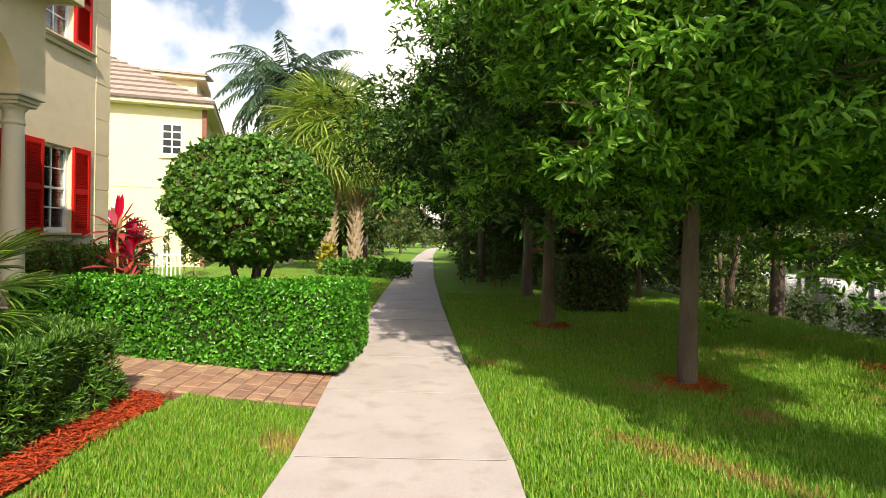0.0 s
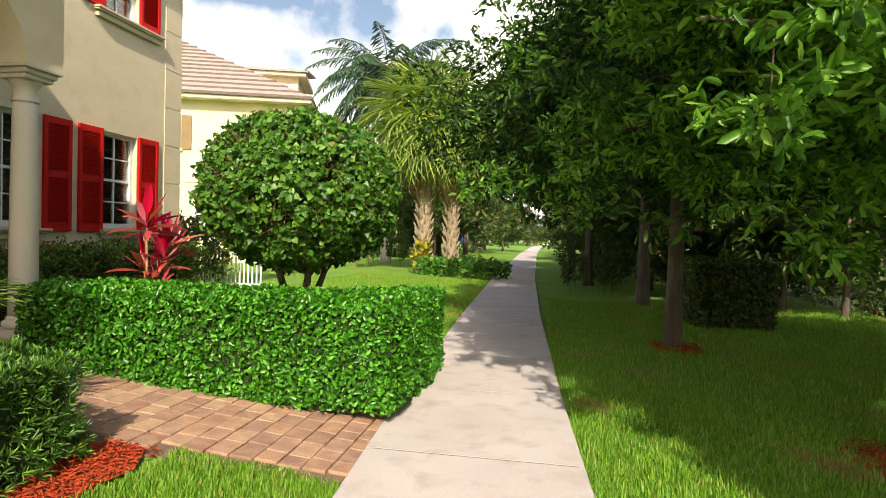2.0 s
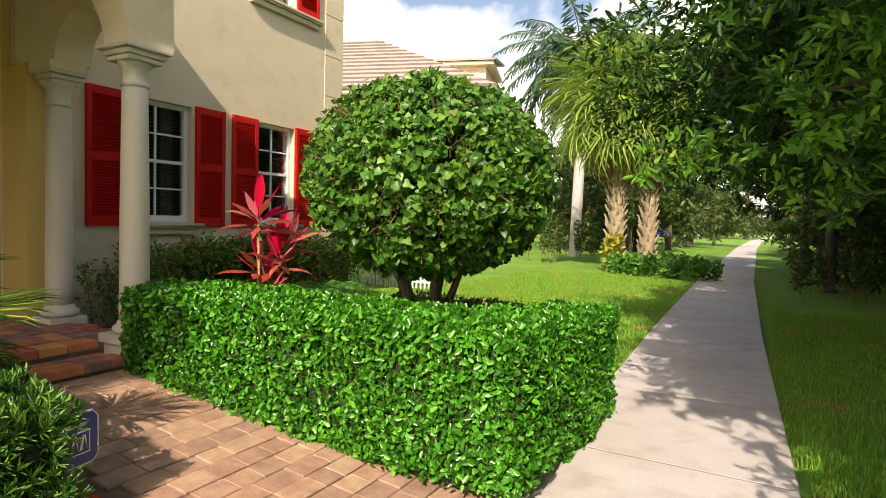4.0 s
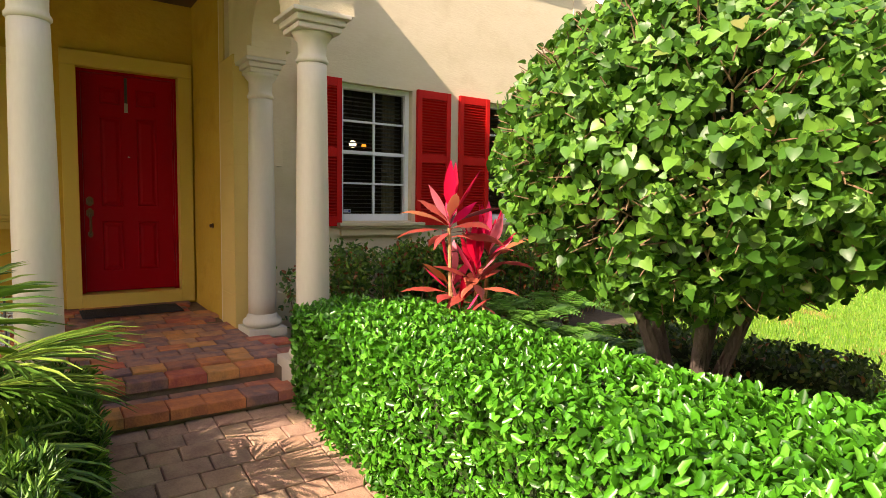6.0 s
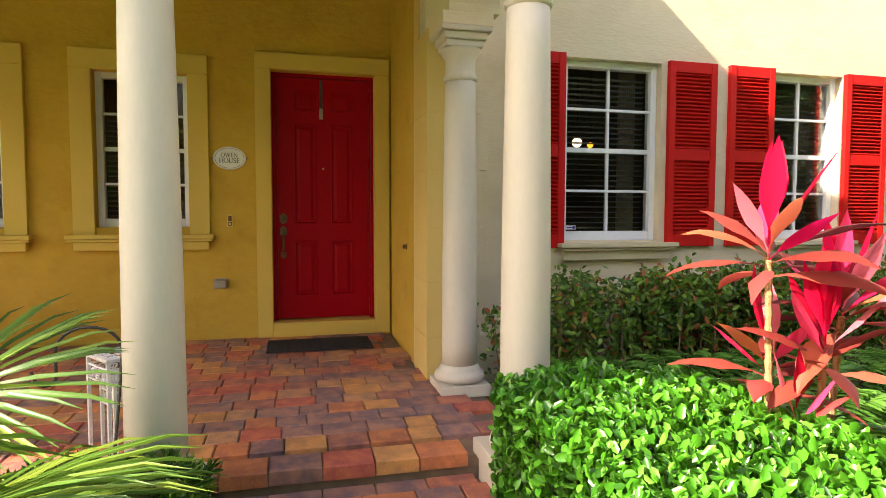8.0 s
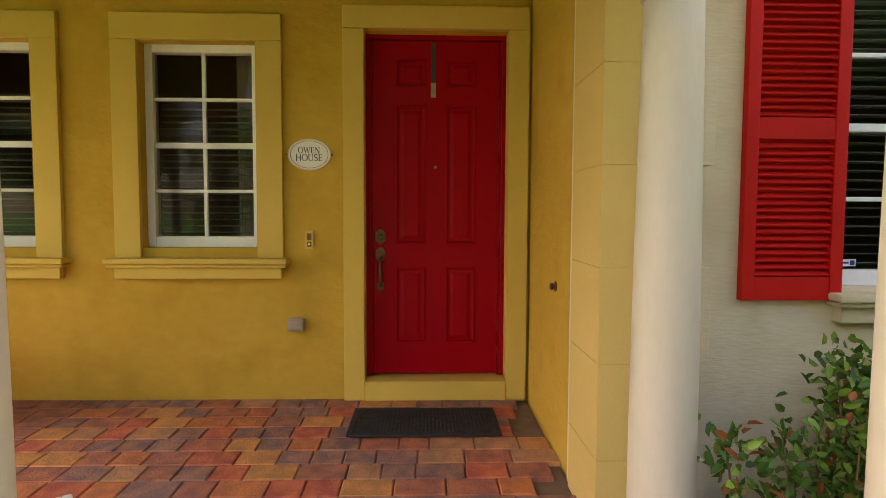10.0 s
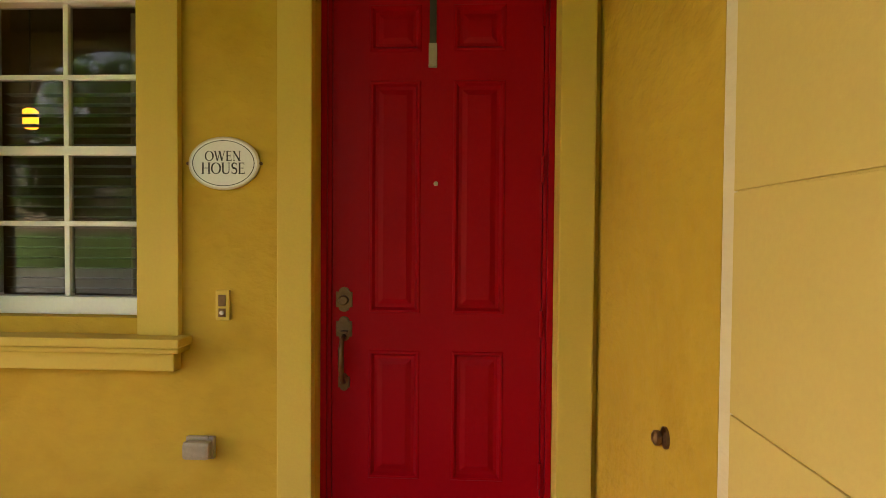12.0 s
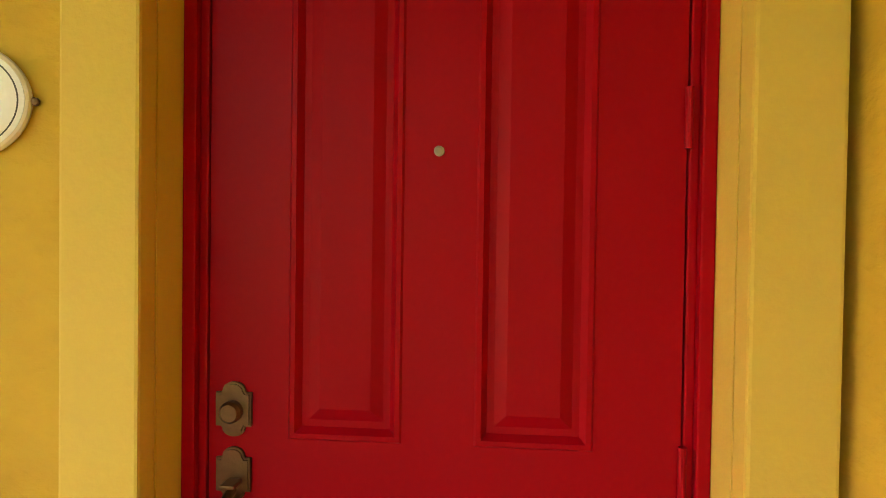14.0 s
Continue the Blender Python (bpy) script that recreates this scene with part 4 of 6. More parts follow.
part("strap", box(0.002, -0.013, 0.06, 0.005, 0.013, 0.325), M["iron"], hk, "dark flat metal strap")
part("hook", add_box(box(0.002, -0.016, -0.02, 0.006, 0.016, 0.075, 0.002), 0.007, -0.016, -0.02, 0.024, 0.016, -0.012, 0.002), M["grey"], hk, "pale metal hook end")
tagged(hk, "metal wreath hanger on the red front door", "hanger")

# ---------------------------------------------------------------- porch floor, steps, walk


def paver_mesh(name, lx, ly, h, material, sag=0.0):
    bm = bmesh.new()
    b = 0.005
    lv = [(-lx / 2, -ly / 2), (lx / 2, -ly / 2), (lx / 2, ly / 2), (-lx / 2, ly / 2)]
    r0 = [bm.verts.new((x, y, -h)) for x, y in lv]
    r1 = [bm.verts.new((x, y, -b)) for x, y in lv]
    r2 = [bm.verts.new((x - math.copysign(b, x), y - math.copysign(b, y), 0)) for x, y in lv]
    for q, s in ((r0, r1), (r1, r2)):
        for k in range(4):
            bm.faces.new((q[k], q[(k + 1) % 4], s[(k + 1) % 4], s[k]))
    bm.faces.new(r2)
    me = bpy.data.meshes.new(name)
    bm.normal_update()
    bm.to_mesh(me)
    bm.free()
    me.materials.append(material)
    return me


def floor_z(x):
    return 0.50 + 0.05 * np.clip((-4.3 - x) / 2.8, 0, 1)


floor = part("floor", extrude_poly([(WX + 0.001, 0.0), (-4.37, 0.0), (-4.37, 0.475), (WX + 0.001, 0.525)], "y", 0.1, 5.855), M["joint"])
structure(floor, "porch floor of mixed red and charcoal pavers", "floor")
floor_end = part("floor_edge", extrude_poly([(FX + 0.003, 0.0), (-4.37, 0.0), (-4.37, 0.475), (FX + 0.003, 0.50)], "y", 5.857, 6.14), M["joint"])
structure(floor_end, "porch floor edge beside the columns", "floor")
step = part("porch_step", box(-4.368, 4.60, 0.0, -4.085, 5.90, 0.365), M["joint"])
structure(step, "low paver step up to the porch", "step")
prng = random.Random(11)
WIDTHS = (0.16, 0.205, 0.235)
pv = {w: paver_mesh("brick", 0.152, w - 0.007, 0.05, M["paver_porch"]) for w in WIDTHS}
pieces = []
x = WX + 0.08
while x < -4.53:
    y = 2.0 - prng.random() * 0.2 if x < -4.5 else 2.1
    end = 5.85 if x < FX - 0.02 else 6.12
    while y < end:
        w = prng.choice(WIDTHS)
        w = w if y + w < end + 0.02 else None
        if w is None:
            break
        pieces.append((x, y + w / 2, w))
        y += w
    x += 0.159
prng.shuffle(pieces)
near = [p for p in pieces if p[1] > 3.1]
for k, (x, y, w) in enumerate(near):
    ob = under(new("brick", pv[w]), floor)
    ob.matrix_basis = pose(x, y, float(floor_z(x)) + prng.uniform(-0.0015, 0.0015), prng.uniform(-0.25, 0.25), 1.0 + prng.uniform(-0.25, 0.25), prng.uniform(-0.6, 0.6))


def joined_pavers(name, items, material, lx, parent):
    bm = bmesh.new()
    for x, y, z, w in items:
        add_box(bm, x - lx / 2, y - w / 2 + 0.004, z - 0.04, x + lx / 2, y + w / 2 - 0.004, z, 0)
    ob = part(name, bm, material, parent)
    ob["kind"] = "stuff"
    return ob


joined_pavers("bricks", [(x, y, float(floor_z(x)), w) for x, y, w in pieces if y <= 3.1], M["paver_porch"], 0.152, floor)
# edge bricks: porch nosing and the step
for x, z, lx, y0, y1, owner in ((-4.44, 0.502, 0.17, 2.2, 5.88, floor), (-4.315, 0.396, 0.105, 4.66, 5.86, step), (-4.155, 0.398, 0.20, 4.62, 5.92, step)):
    y = y0
    meshes = {w: paver_mesh("brick", lx, w - 0.006, 0.066, M["paver_porch"]) for w in (0.205, 0.235)}
    while y < y1 - 0.1:
        w = prng.choice((0.205, 0.235))
        ob = under(new("brick", meshes[w]), owner)
        ob.matrix_basis = pose(x, y + w / 2, z + prng.uniform(-0.003, 0.003), prng.uniform(-0.5, 0.5), 0.6, prng.uniform(-0.8, 0.8))
        y += w
for y in (1.0, 2.85, CYC, CYB):
    structure(part("column_footing", box(CX - 0.128, y - 0.18, 0.0, CX + 0.18, y + 0.18, 0.469, 0.006), M["column"]), "cream masonry footing under a porch column", "footing")

walkway = empty("walkway", (-2.5, 5.4, 0.1))
wb = bmesh.new()
vv = [wb.verts.new((x, y, float(rise(x, y)) - 0.022)) for x, y in ((-4.10, 4.50), (-0.80, 4.78), (-0.80, 6.25), (-1.4, 6.05), (-4.10, 6.05))]
wb.faces.new(vv)
bed = bmesh.ops.extrude_face_region(wb, geom=list(wb.faces))
bmesh.ops.translate(wb, vec=(0, 0, -0.15), verts=[v for v in bed["geom"] if isinstance(v, bmesh.types.BMVert)])
bmesh.ops.recalc_face_normals(wb, faces=wb.faces)
world_part("paving_bed", wb, M["joint"], walkway)
wm = {w: paver_mesh("brick", 0.150, w - 0.008, 0.05, M["paver_walk"]) for w in WIDTHS}
x = -4.02
while x < -0.86:
    f = (x + 4.1) / 3.25
    y, end = 4.56 + 0.30 * f + prng.uniform(0, 0.1), 6.02 + 0.14 * max(0, (x + 1.6))
    while y < end:
        w = prng.choice(WIDTHS)
        ob = under(new("brick", wm[w]), walkway)
        ob.matrix_parent_inverse = walkway.matrix_world.inverted()
        ob.matrix_basis = pose(x, y + w / 2, float(rise(x, y)) + prng.uniform(-0.004, 0.003), prng.uniform(-0.7, 0.7), 5.3 + prng.uniform(-0.6, 0.6), prng.uniform(-1, 1))
        y += w
    x += 0.158
structure(walkway, "tan and pink paver walk leading to the porch", "walkway")

# sidewalk slabs
sidewalk = empty("sidewalk", (0, 0, 0))
jb = bmesh.new()
jl = [[jb.verts.new((path_mid(v) + s, v, 0.0005)) for v in np.linspace(-6.2, 24, 40)] for s in (-0.70, 0.70)]
for k in range(39):
    jb.faces.new((jl[0][k], jl[1][k], jl[1][k + 1], jl[0][k + 1]))
part("joint_bed", jb, M["soil"], sidewalk, "dark dirt in the joints")
edges = [-6.28 + 1.66 * k for k in range(0, 19)]


def slab(y0, y1, n=3):
    bm = bmesh.new()
    g = 0.009
    yy = np.linspace(y0 + g, y1 - g, n + 1)
    lt = [bm.verts.new((path_mid(v) - 0.735, v, -0.004)) for v in yy]
    lt2 = [bm.verts.new((path_mid(v) - 0.727, v, 0.004)) for v in yy]
    rt2 = [bm.verts.new((path_mid(v) + 0.727, v, 0.004)) for v in yy]
    rt = [bm.verts.new((path_mid(v) + 0.735, v, -0.004)) for v in yy]
    lb = [bm.verts.new((path_mid(v) - 0.735, v, -0.12)) for v in yy]
    rb = [bm.verts.new((path_mid(v) + 0.735, v, -0.12)) for v in yy]
    for k in range(n):
        for a, b in ((lb, lt), (lt, lt2), (lt2, rt2), (rt2, rt), (rt, rb)):
            bm.faces.new((a[k], b[k], b[k + 1], a[k + 1]))
    for k in (0, n):
        f = [r[k] for r in (lb, lt, lt2, rt2, rt, rb)]
        bm.faces.new(f if k else list(reversed(f)))
    bmesh.ops.recalc_face_normals(bm, faces=bm.faces)
    return bm


for a, b in zip(edges, edges[1:]):
    part("slab", slab(a, b), M["concrete"], sidewalk)
bm = slab(edges[-1], 140.0, 60)
far = part("paving", bm, M["concrete"], sidewalk)
far["kind"] = "stuff"
structure(sidewalk, "pale grey concrete sidewalk with dark joints", "sidewalk")

# ---------------------------------------------------------------- hedges and shrubs


def box_surface(n, x0, y0, z0, x1, y1, z1, top_share=None):
    """Random points and outward normals on a box (no underside)."""
    ax, ay, at = (y1 - y0) * (z1 - z0), (x1 - x0) * (z1 - z0), (x1 - x0) * (y1 - y0)
    w = np.array([ax, ax, ay, ay, at])
    pick = rng.choice(5, size=n, p=w / w.sum())
    u, v = rng.random(n), rng.random(n)
    p, nr = np.zeros((n, 3)), np.zeros((n, 3))
    for k, (sx, sy, sz) in enumerate(((-1, 0, 0), (1, 0, 0), (0, -1, 0), (0, 1, 0), (0, 0, 1))):
        s = pick == k
        nr[s] = (sx, sy, sz)
        p[s, 0] = x0 + u[s] * (x1 - x0) if sx == 0 else (x0 if sx < 0 else x1)
        p[s, 1] = (y0 + (u if sx else v)[s] * (y1 - y0)) if sy == 0 else (y0 if sy < 0 else y1)
        p[s, 2] = z0 + v[s] * (z1 - z0) if sz == 0 else z1
    return p, nr


def lumpy(p, amount, scale):
    return np.array([noise.noise(Vector(q) * scale) for q in p]) * amount


def scatter_leaves(p, nr, length, width, out=0.6, jitter=0.03, up=0.3, fold=0.25, belly=0.45):
    n = len(p)
    way = nr * out + rand_dirs(n) * 0.8 + np.array([0, 0, up])
    face = nr + rand_dirs(n) * 0.6
    ln = length * rng.uniform(0.65, 1.2, n)
    pos = p + rand_dirs(n) * jitter - unit(way) * ln[:, None] * 0.5
    return leaf_arrays(pos, way, face, ln, ln * width / length, fold, belly)


def box_hedge(name, boxes, leaf_n, length, width, material, label, category, group=""):
    """A clipped hedge: rounded boxes of leaves over a solid core coloured dark for inner shade."""
    b0 = boxes[0]
    th = empty(name, ((b0[0] + b0[3]) / 2, (b0[1] + b0[4]) / 2, b0[2]))
    bm = bmesh.new()
    chunks = []
    area = [(b[4] - b[1]) * (b[5] - b[2]) * 2 + (b[3] - b[0]) * (b[5] - b[2]) * 2 + (b[3] - b[0]) * (b[4] - b[1]) for b in boxes]
    for b, a in zip(boxes, area):
        i = 0.055
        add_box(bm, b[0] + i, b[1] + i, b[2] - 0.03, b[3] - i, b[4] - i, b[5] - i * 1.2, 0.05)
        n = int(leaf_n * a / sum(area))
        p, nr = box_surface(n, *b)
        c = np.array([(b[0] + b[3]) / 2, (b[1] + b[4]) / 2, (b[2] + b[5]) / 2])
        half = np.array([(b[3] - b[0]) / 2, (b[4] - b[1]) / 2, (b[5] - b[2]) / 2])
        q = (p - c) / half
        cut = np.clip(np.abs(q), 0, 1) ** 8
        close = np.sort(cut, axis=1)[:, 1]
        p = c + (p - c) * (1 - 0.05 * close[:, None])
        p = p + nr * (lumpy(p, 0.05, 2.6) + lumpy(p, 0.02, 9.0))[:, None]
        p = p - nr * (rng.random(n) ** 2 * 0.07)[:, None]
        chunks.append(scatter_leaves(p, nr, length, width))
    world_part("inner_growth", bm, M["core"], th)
    v, q = join_arrays(chunks)
    fo = under(new("foliage", arrays_mesh("foliage", v, q, material)), th)
    fo.matrix_parent_inverse = th.matrix_world.inverted()
    return tagged(th, label, category, group)


box_hedge("back_hedge", [(-3.3, 8.05, 0.05, -1.75, 8.6, 0.72)], 4500, 0.05, 0.028, M["shrub"], "low dark hedge in the shade behind the topiary", "hedge")
box_hedge("clipped_hedge", [(-4.16, 5.80, 0.08, -0.74, 6.72, 0.93), (-1.30, 6.60, -0.02, -0.74, 7.9, 0.88)], 56000, 0.048, 0.029, M["hedge"], "clipped glossy green box hedge along the paver walk", "hedge")


def needle_hedge(name, b, n_tufts, label):
    th = empty(name, ((b[0] + b[3]) / 2, (b[1] + b[4]) / 2, b[2]))
    # solid core coloured dark, as the shade inside the needles
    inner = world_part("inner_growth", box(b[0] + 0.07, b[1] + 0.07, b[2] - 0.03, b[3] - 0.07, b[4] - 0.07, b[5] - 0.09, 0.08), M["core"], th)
    p, nr = box_surface(n_tufts, *b)
    p = p + nr * lumpy(p, 0.10, 2.2)[:, None] - nr * (rng.random(n_tufts) ** 2 * 0.09)[:, None]
    rep = 9
    p2, n2 = np.repeat(p, rep, 0), np.repeat(nr, rep, 0)
    way = n2 * 0.55 + rand_dirs(len(p2)) * 0.75 + np.array([0, 0, 0.45])
    ln = 0.062 * rng.uniform(0.6, 1.2, len(p2))
    v, q = leaf_arrays(p2 - n2 * 0.02, way, rand_dirs(len(p2)), ln, ln * 0.16, 0.2)
    fo = under(new("foliage", arrays_mesh("foliage", v, q, M["podo"])), th)
    fo.matrix_parent_inverse = th.matrix_world.inverted()
    return tagged(th, label, "hedge")


needle_hedge("needle_hedge", (-3.45, 2.0, 0.14, -2.24, 4.46, 0.73), 5200, "rounded green needle-leaved hedge in red mulch")
needle_hedge("needle_shrub", (-4.08, 3.3, 0.25, -3.15, 4.66, 0.70), 2600, "bushy green needle-leaved shrub beside the porch column")


def topiary(x, y, z, rx, rz, ground_z):
    th = empty("topiary_tree", (x, y, ground_z))
    bm = bmesh.new()
    for k in range(5):
        a = k * 1.3
        tube(bm, [(0.05 * math.cos(a), 0.05 * math.sin(a), -0.03), (0.07 * math.cos(a + 0.5), 0.07 * math.sin(a + 0.5), 0.45), (0.25 * math.cos(a + 0.3), 0.25 * math.sin(a + 0.3), 0.95), (0.5 * math.cos(a), 0.5 * math.sin(a), 1.5)], [0.055, 0.045, 0.03, 0.015], 8)
    part("trunk", bm, M["bark"], th, "twisted brown stems")
    bm = bmesh.new()
    for k in range(1500):
        d = Vector(rand_dirs(1)[0])
        s = Vector((d.x * rx * 0.82, d.y * rx * 0.82, d.z * rz * 0.82 + z - ground_z))
        e = Vector((d.x * rx, d.y * rx, d.z * rz + z - ground_z)) + Vector(rand_dirs(1)[0]) * 0.08
        tube(bm, [s, (s + e) / 2 + Vector(rand_dirs(1)[0]) * 0.05, e], [0.006, 0.0045, 0.0025], 4, False)
    part("twig_growth", bm, M["twig"], th, "dry brown twigs between the leaves")["kind"] = "stuff"
    # dark solid core: shade in the gaps of the crown, put in as colour
    bm = bmesh.new()
    bmesh.ops.create_icosphere(bm, subdivisions=4, radius=1.0)
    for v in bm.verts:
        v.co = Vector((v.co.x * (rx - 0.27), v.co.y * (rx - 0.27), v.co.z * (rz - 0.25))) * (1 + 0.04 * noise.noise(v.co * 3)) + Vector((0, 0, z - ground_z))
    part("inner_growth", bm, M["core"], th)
    n = 46000
    d = rand_dirs(n)
    sc = np.array([rx, rx, rz])
    sparse = np.array([noise.noise(Vector(q) * 3.1) for q in d])
    fine = np.array([noise.noise(Vector(q) * 8.5 + Vector((3, 1, 7))) for q in d])
    keep = rng.random(n) < np.where(sparse < -0.20, 0.24, np.where(fine < -0.17, 0.22, 1.0))
    d, sparse, fine = d[keep], sparse[keep], fine[keep]
    p = d * sc * (1 + 0.05 * sparse + 0.07 * fine + 0.025 * rng.normal(size=len(d)) - 0.19 * rng.random(len(d)) ** 1.6)[:, None]
    nr = unit(d / sc)
    way = nr * 0.35 + rand_dirs(len(d)) * 0.8 + np.array([0, 0, -0.35])
    ln = 0.050 * rng.uniform(0.5, 1.35, len(d))
    v, q = heart_leaves(p + np.array([0, 0, z - ground_z]), way, nr + rand_dirs(len(d)) * 0.7, ln, ln * 0.92)
    under(new("crown", arrays_mesh("crown", v, q, M["ball"])), th)
    return tagged(th, "large clipped round topiary tree behind the hedge", "topiary")


topiary(-2.14, 7.18, 1.87, 0.97, 0.77, 0.10)


def ti_leaves(base, n, length, lift0, lift1, spin, droop):
    """Broad pointed leaves on short stalks round a stem's tip, each bent over its length."""
    k = np.arange(n)
    a = k * 2.4 + spin
    lift = np.linspace(lift0, lift1, n) + rng.normal(size=n) * 0.12
    head = np.stack([np.cos(a), np.sin(a), np.zeros(n)], -1)
    ln = length * rng.uniform(0.8, 1.15, n)
    half = ln * rng.uniform(0.09, 0.12, n)
    twist = rng.uniform(-0.5, 0.5, n)
    pos = np.tile(np.array(base), (n, 1)) + np.stack([0 * k, 0 * k, 0.10 * k / n], -1)
    wid = (0.10, 0.10, 0.55, 0.95, 1.0, 0.80, 0.42, 0.0)
    side0 = np.stack([-np.sin(a), np.cos(a), np.zeros(n)], -1)
    vs = []
    for r, wv in enumerate(wid):
        el = lift - droop * (r / 7.0) ** 1.5 * np.cos(lift)
        way = head * np.cos(el)[:, None] + np.array([0, 0, 1.0]) * np.sin(el)[:, None]
        up = np.cross(way, side0) * -1
        sd = unit(side0 * np.cos(twist)[:, None] + up * np.sin(twist)[:, None])
        nm = np.cross(sd, way)
        rip = 0.06 * half * np.sin(r * 2.2 + k)
        vs += [pos - sd * (half * wv)[:, None] + nm * (half * wv * 0.35 + rip)[:, None], pos, pos + sd * (half * wv)[:, None] + nm * (half * wv * 0.35 - rip)[:, None]]
        pos = pos + way * (ln / 7)[:, None]
    v = np.stack(vs, 1).reshape(-1, 3)
    o = (np.arange(n) * 24)[:, None]
    return v, np.concatenate([o + np.array([[3 * r + c, 3 * r + c + 1, 3 * r + c + 4, 3 * r + c + 3]]) for r in range(7) for c in (0, 1)])


def ti_plant(x, y, stems):
    th = empty("ti_plant", (x, y, 0.25))
    for k, (sx, sy, h, ln, young, old) in enumerate(stems):
        stem = bmesh.new()
        zz = np.linspace(0, h, int(h / 0.03))
        tube(stem, [(sx * (0.6 + 0.4 * z / h), sy * (0.6 + 0.4 * z / h), z) for z in zz], [0.0115 + 0.002 * (i % 2) for i in range(len(zz))], 8)
        part("stem", stem, M["ti_stem"], th, "slender pale ringed stem")
        v, q = ti_leaves((sx, sy, h), young, ln, 0.75, 1.5, k * 1.3, 0.5)
        under(new("leaf_head", arrays_mesh("leaf_head", v, q, M["pink"])), th, "hot pink upright leaves")
        v, q = ti_leaves((sx, sy, h - 0.06), old, ln * 1.02, 0.05, 0.8, k * 2.1 + 0.6, 1.1)
        under(new("old_leaves", arrays_mesh("old_leaves", v, q, M["ti_old"])), th, "bronze drooping older leaves")
    return tagged(th, "pink and crimson ti plant with bronze lower leaves", "plant")


ti_plant(-3.48, 6.74, [(0.0, -0.12, 1.21, 0.37, 7, 11), (0.02, 0.19, 1.0, 0.36, 8, 10), (0.10, 0.03, 0.86, 0.32, 7, 8), (-0.06, -0.05, 0.78, 0.33, 4, 8), (0.12, -0.10, 0.62, 0.22, 4, 3)])


def loose_shrub(name, x, y, z, w, d, h, n, material, label, leaf=0.05, bare=0.25, ragged=0.16):
    th = empty(name, (x, y, z))
    bm = bmesh.new()
    chunks = []
    stems = max(6, n // 120)
    for k in range(stems):
        bx, by = rng.uniform(-w / 2, w / 2), rng.uniform(-d / 2, d / 2)
        top = Vector((bx * 1.05 + rng.normal() * 0.06, by * 1.05 + rng.normal() * 0.05, h * rng.uniform(0.91 - ragged, 0.92 + ragged)))
        b = Vector((bx * 0.8, by * 0.8, -0.03))
        m_ = (b + top) / 2 + Vector(rand_dirs(1)[0]) * 0.06
        tube(bm, [b, m_, top], [0.008, 0.006, 0.003], 5, False)
        c = n // stems
        f = 1.0 - (1.0 - bare) * rng.random(c) ** (1.0 if bare < 0.3 else 1.5)
        pos = np.array(b)[None] * (1 - f[:, None]) + np.array(top)[None] * f[:, None] + rng.normal(size=(c, 3)) * 0.055
        chunks.append(leaf_arrays(pos, rand_dirs(c) + np.array([0, 0, 0.4]), rand_dirs(c) + np.array([0.3, 0, 0.8]), leaf * rng.uniform(0.6, 1.2, c), leaf * 0.55, 0.2))
    part("stem", bm, M["twig"], th)["kind"] = "stuff"
    v, q = join_arrays(chunks)
    under(new("foliage", arrays_mesh("foliage", v, q, material)), th)
    return tagged(th, label, "shrub", "foundation shrubs")


for y, n in ((6.62, 700), (7.2, 3000), (7.9, 4200), (8.6, 4200), (9.3, 4200), (10.0, 3600)):
    loose_shrub("foundation_shrub", -5.45, y, 0.28, 0.52, 0.82, 0.93 if n > 1000 else 0.75, n, M["ixora"], "clipped green shrub with reddish tips under a window", 0.058, 0.38, 0.04)


def fern(x, y, z, r, n_fronds):
    th = empty("fern", (x, y, z))
    chunks = []
    for k in range(n_fronds):
        a = 2 * math.pi * k / n_fronds + rng.uniform(-0.2, 0.2)
        m_ = 15
        s = np.linspace(0.14, 1, m_)
        c = np.stack([np.cos(a) * r * s, np.sin(a) * r * s, 0.42 * r * np.sin(s * 2.4) + 0.05], -1)
        side = np.array([-math.sin(a), math.cos(a), 0.15])
        for sg in (-1, 1):
            way = side[None] * sg + np.array([math.cos(a), math.sin(a), 0])[None] * 0.35
            ln = r * 0.26 * np.sin(s * 3.0 + 0.1).clip(0.15, 1)
            chunks.append(leaf_arrays(c, np.repeat(way, m_, 0), np.tile(np.array([0, 0, 1.0]), (m_, 1)), ln, ln * 0.44, 0.1, 0.6))
    v, q = join_arrays(chunks)
    under(new("fronds", arrays_mesh("fronds", v, q, M["fern"])), th)
    part("crown_base", lathe([(0.03, -0.02), (0.04, 0.02), (0.02, 0.06)], 10), M["twig"], th)
    return tagged(th, "low broad-leafleted green fern before the foundation shrubs", "fern", "ferns")


for x, y, r in ((-4.9, 6.75, 0.5), (-4.75, 7.4, 0.55), (-4.85, 8.1, 0.5), (-4.3, 7.35, 0.45), (-3.9, 7.6, 0.45), (-4.6, 8.9, 0.5), (-3.4, 7.45, 0.5), (-3.0, 7.6, 0.45), (-3.3, 8.0, 0.45), (-4.4, 8.2, 0.5), (-4.2, 7.0, 0.45)):
    fern(x, y, 0.42, r, 13)

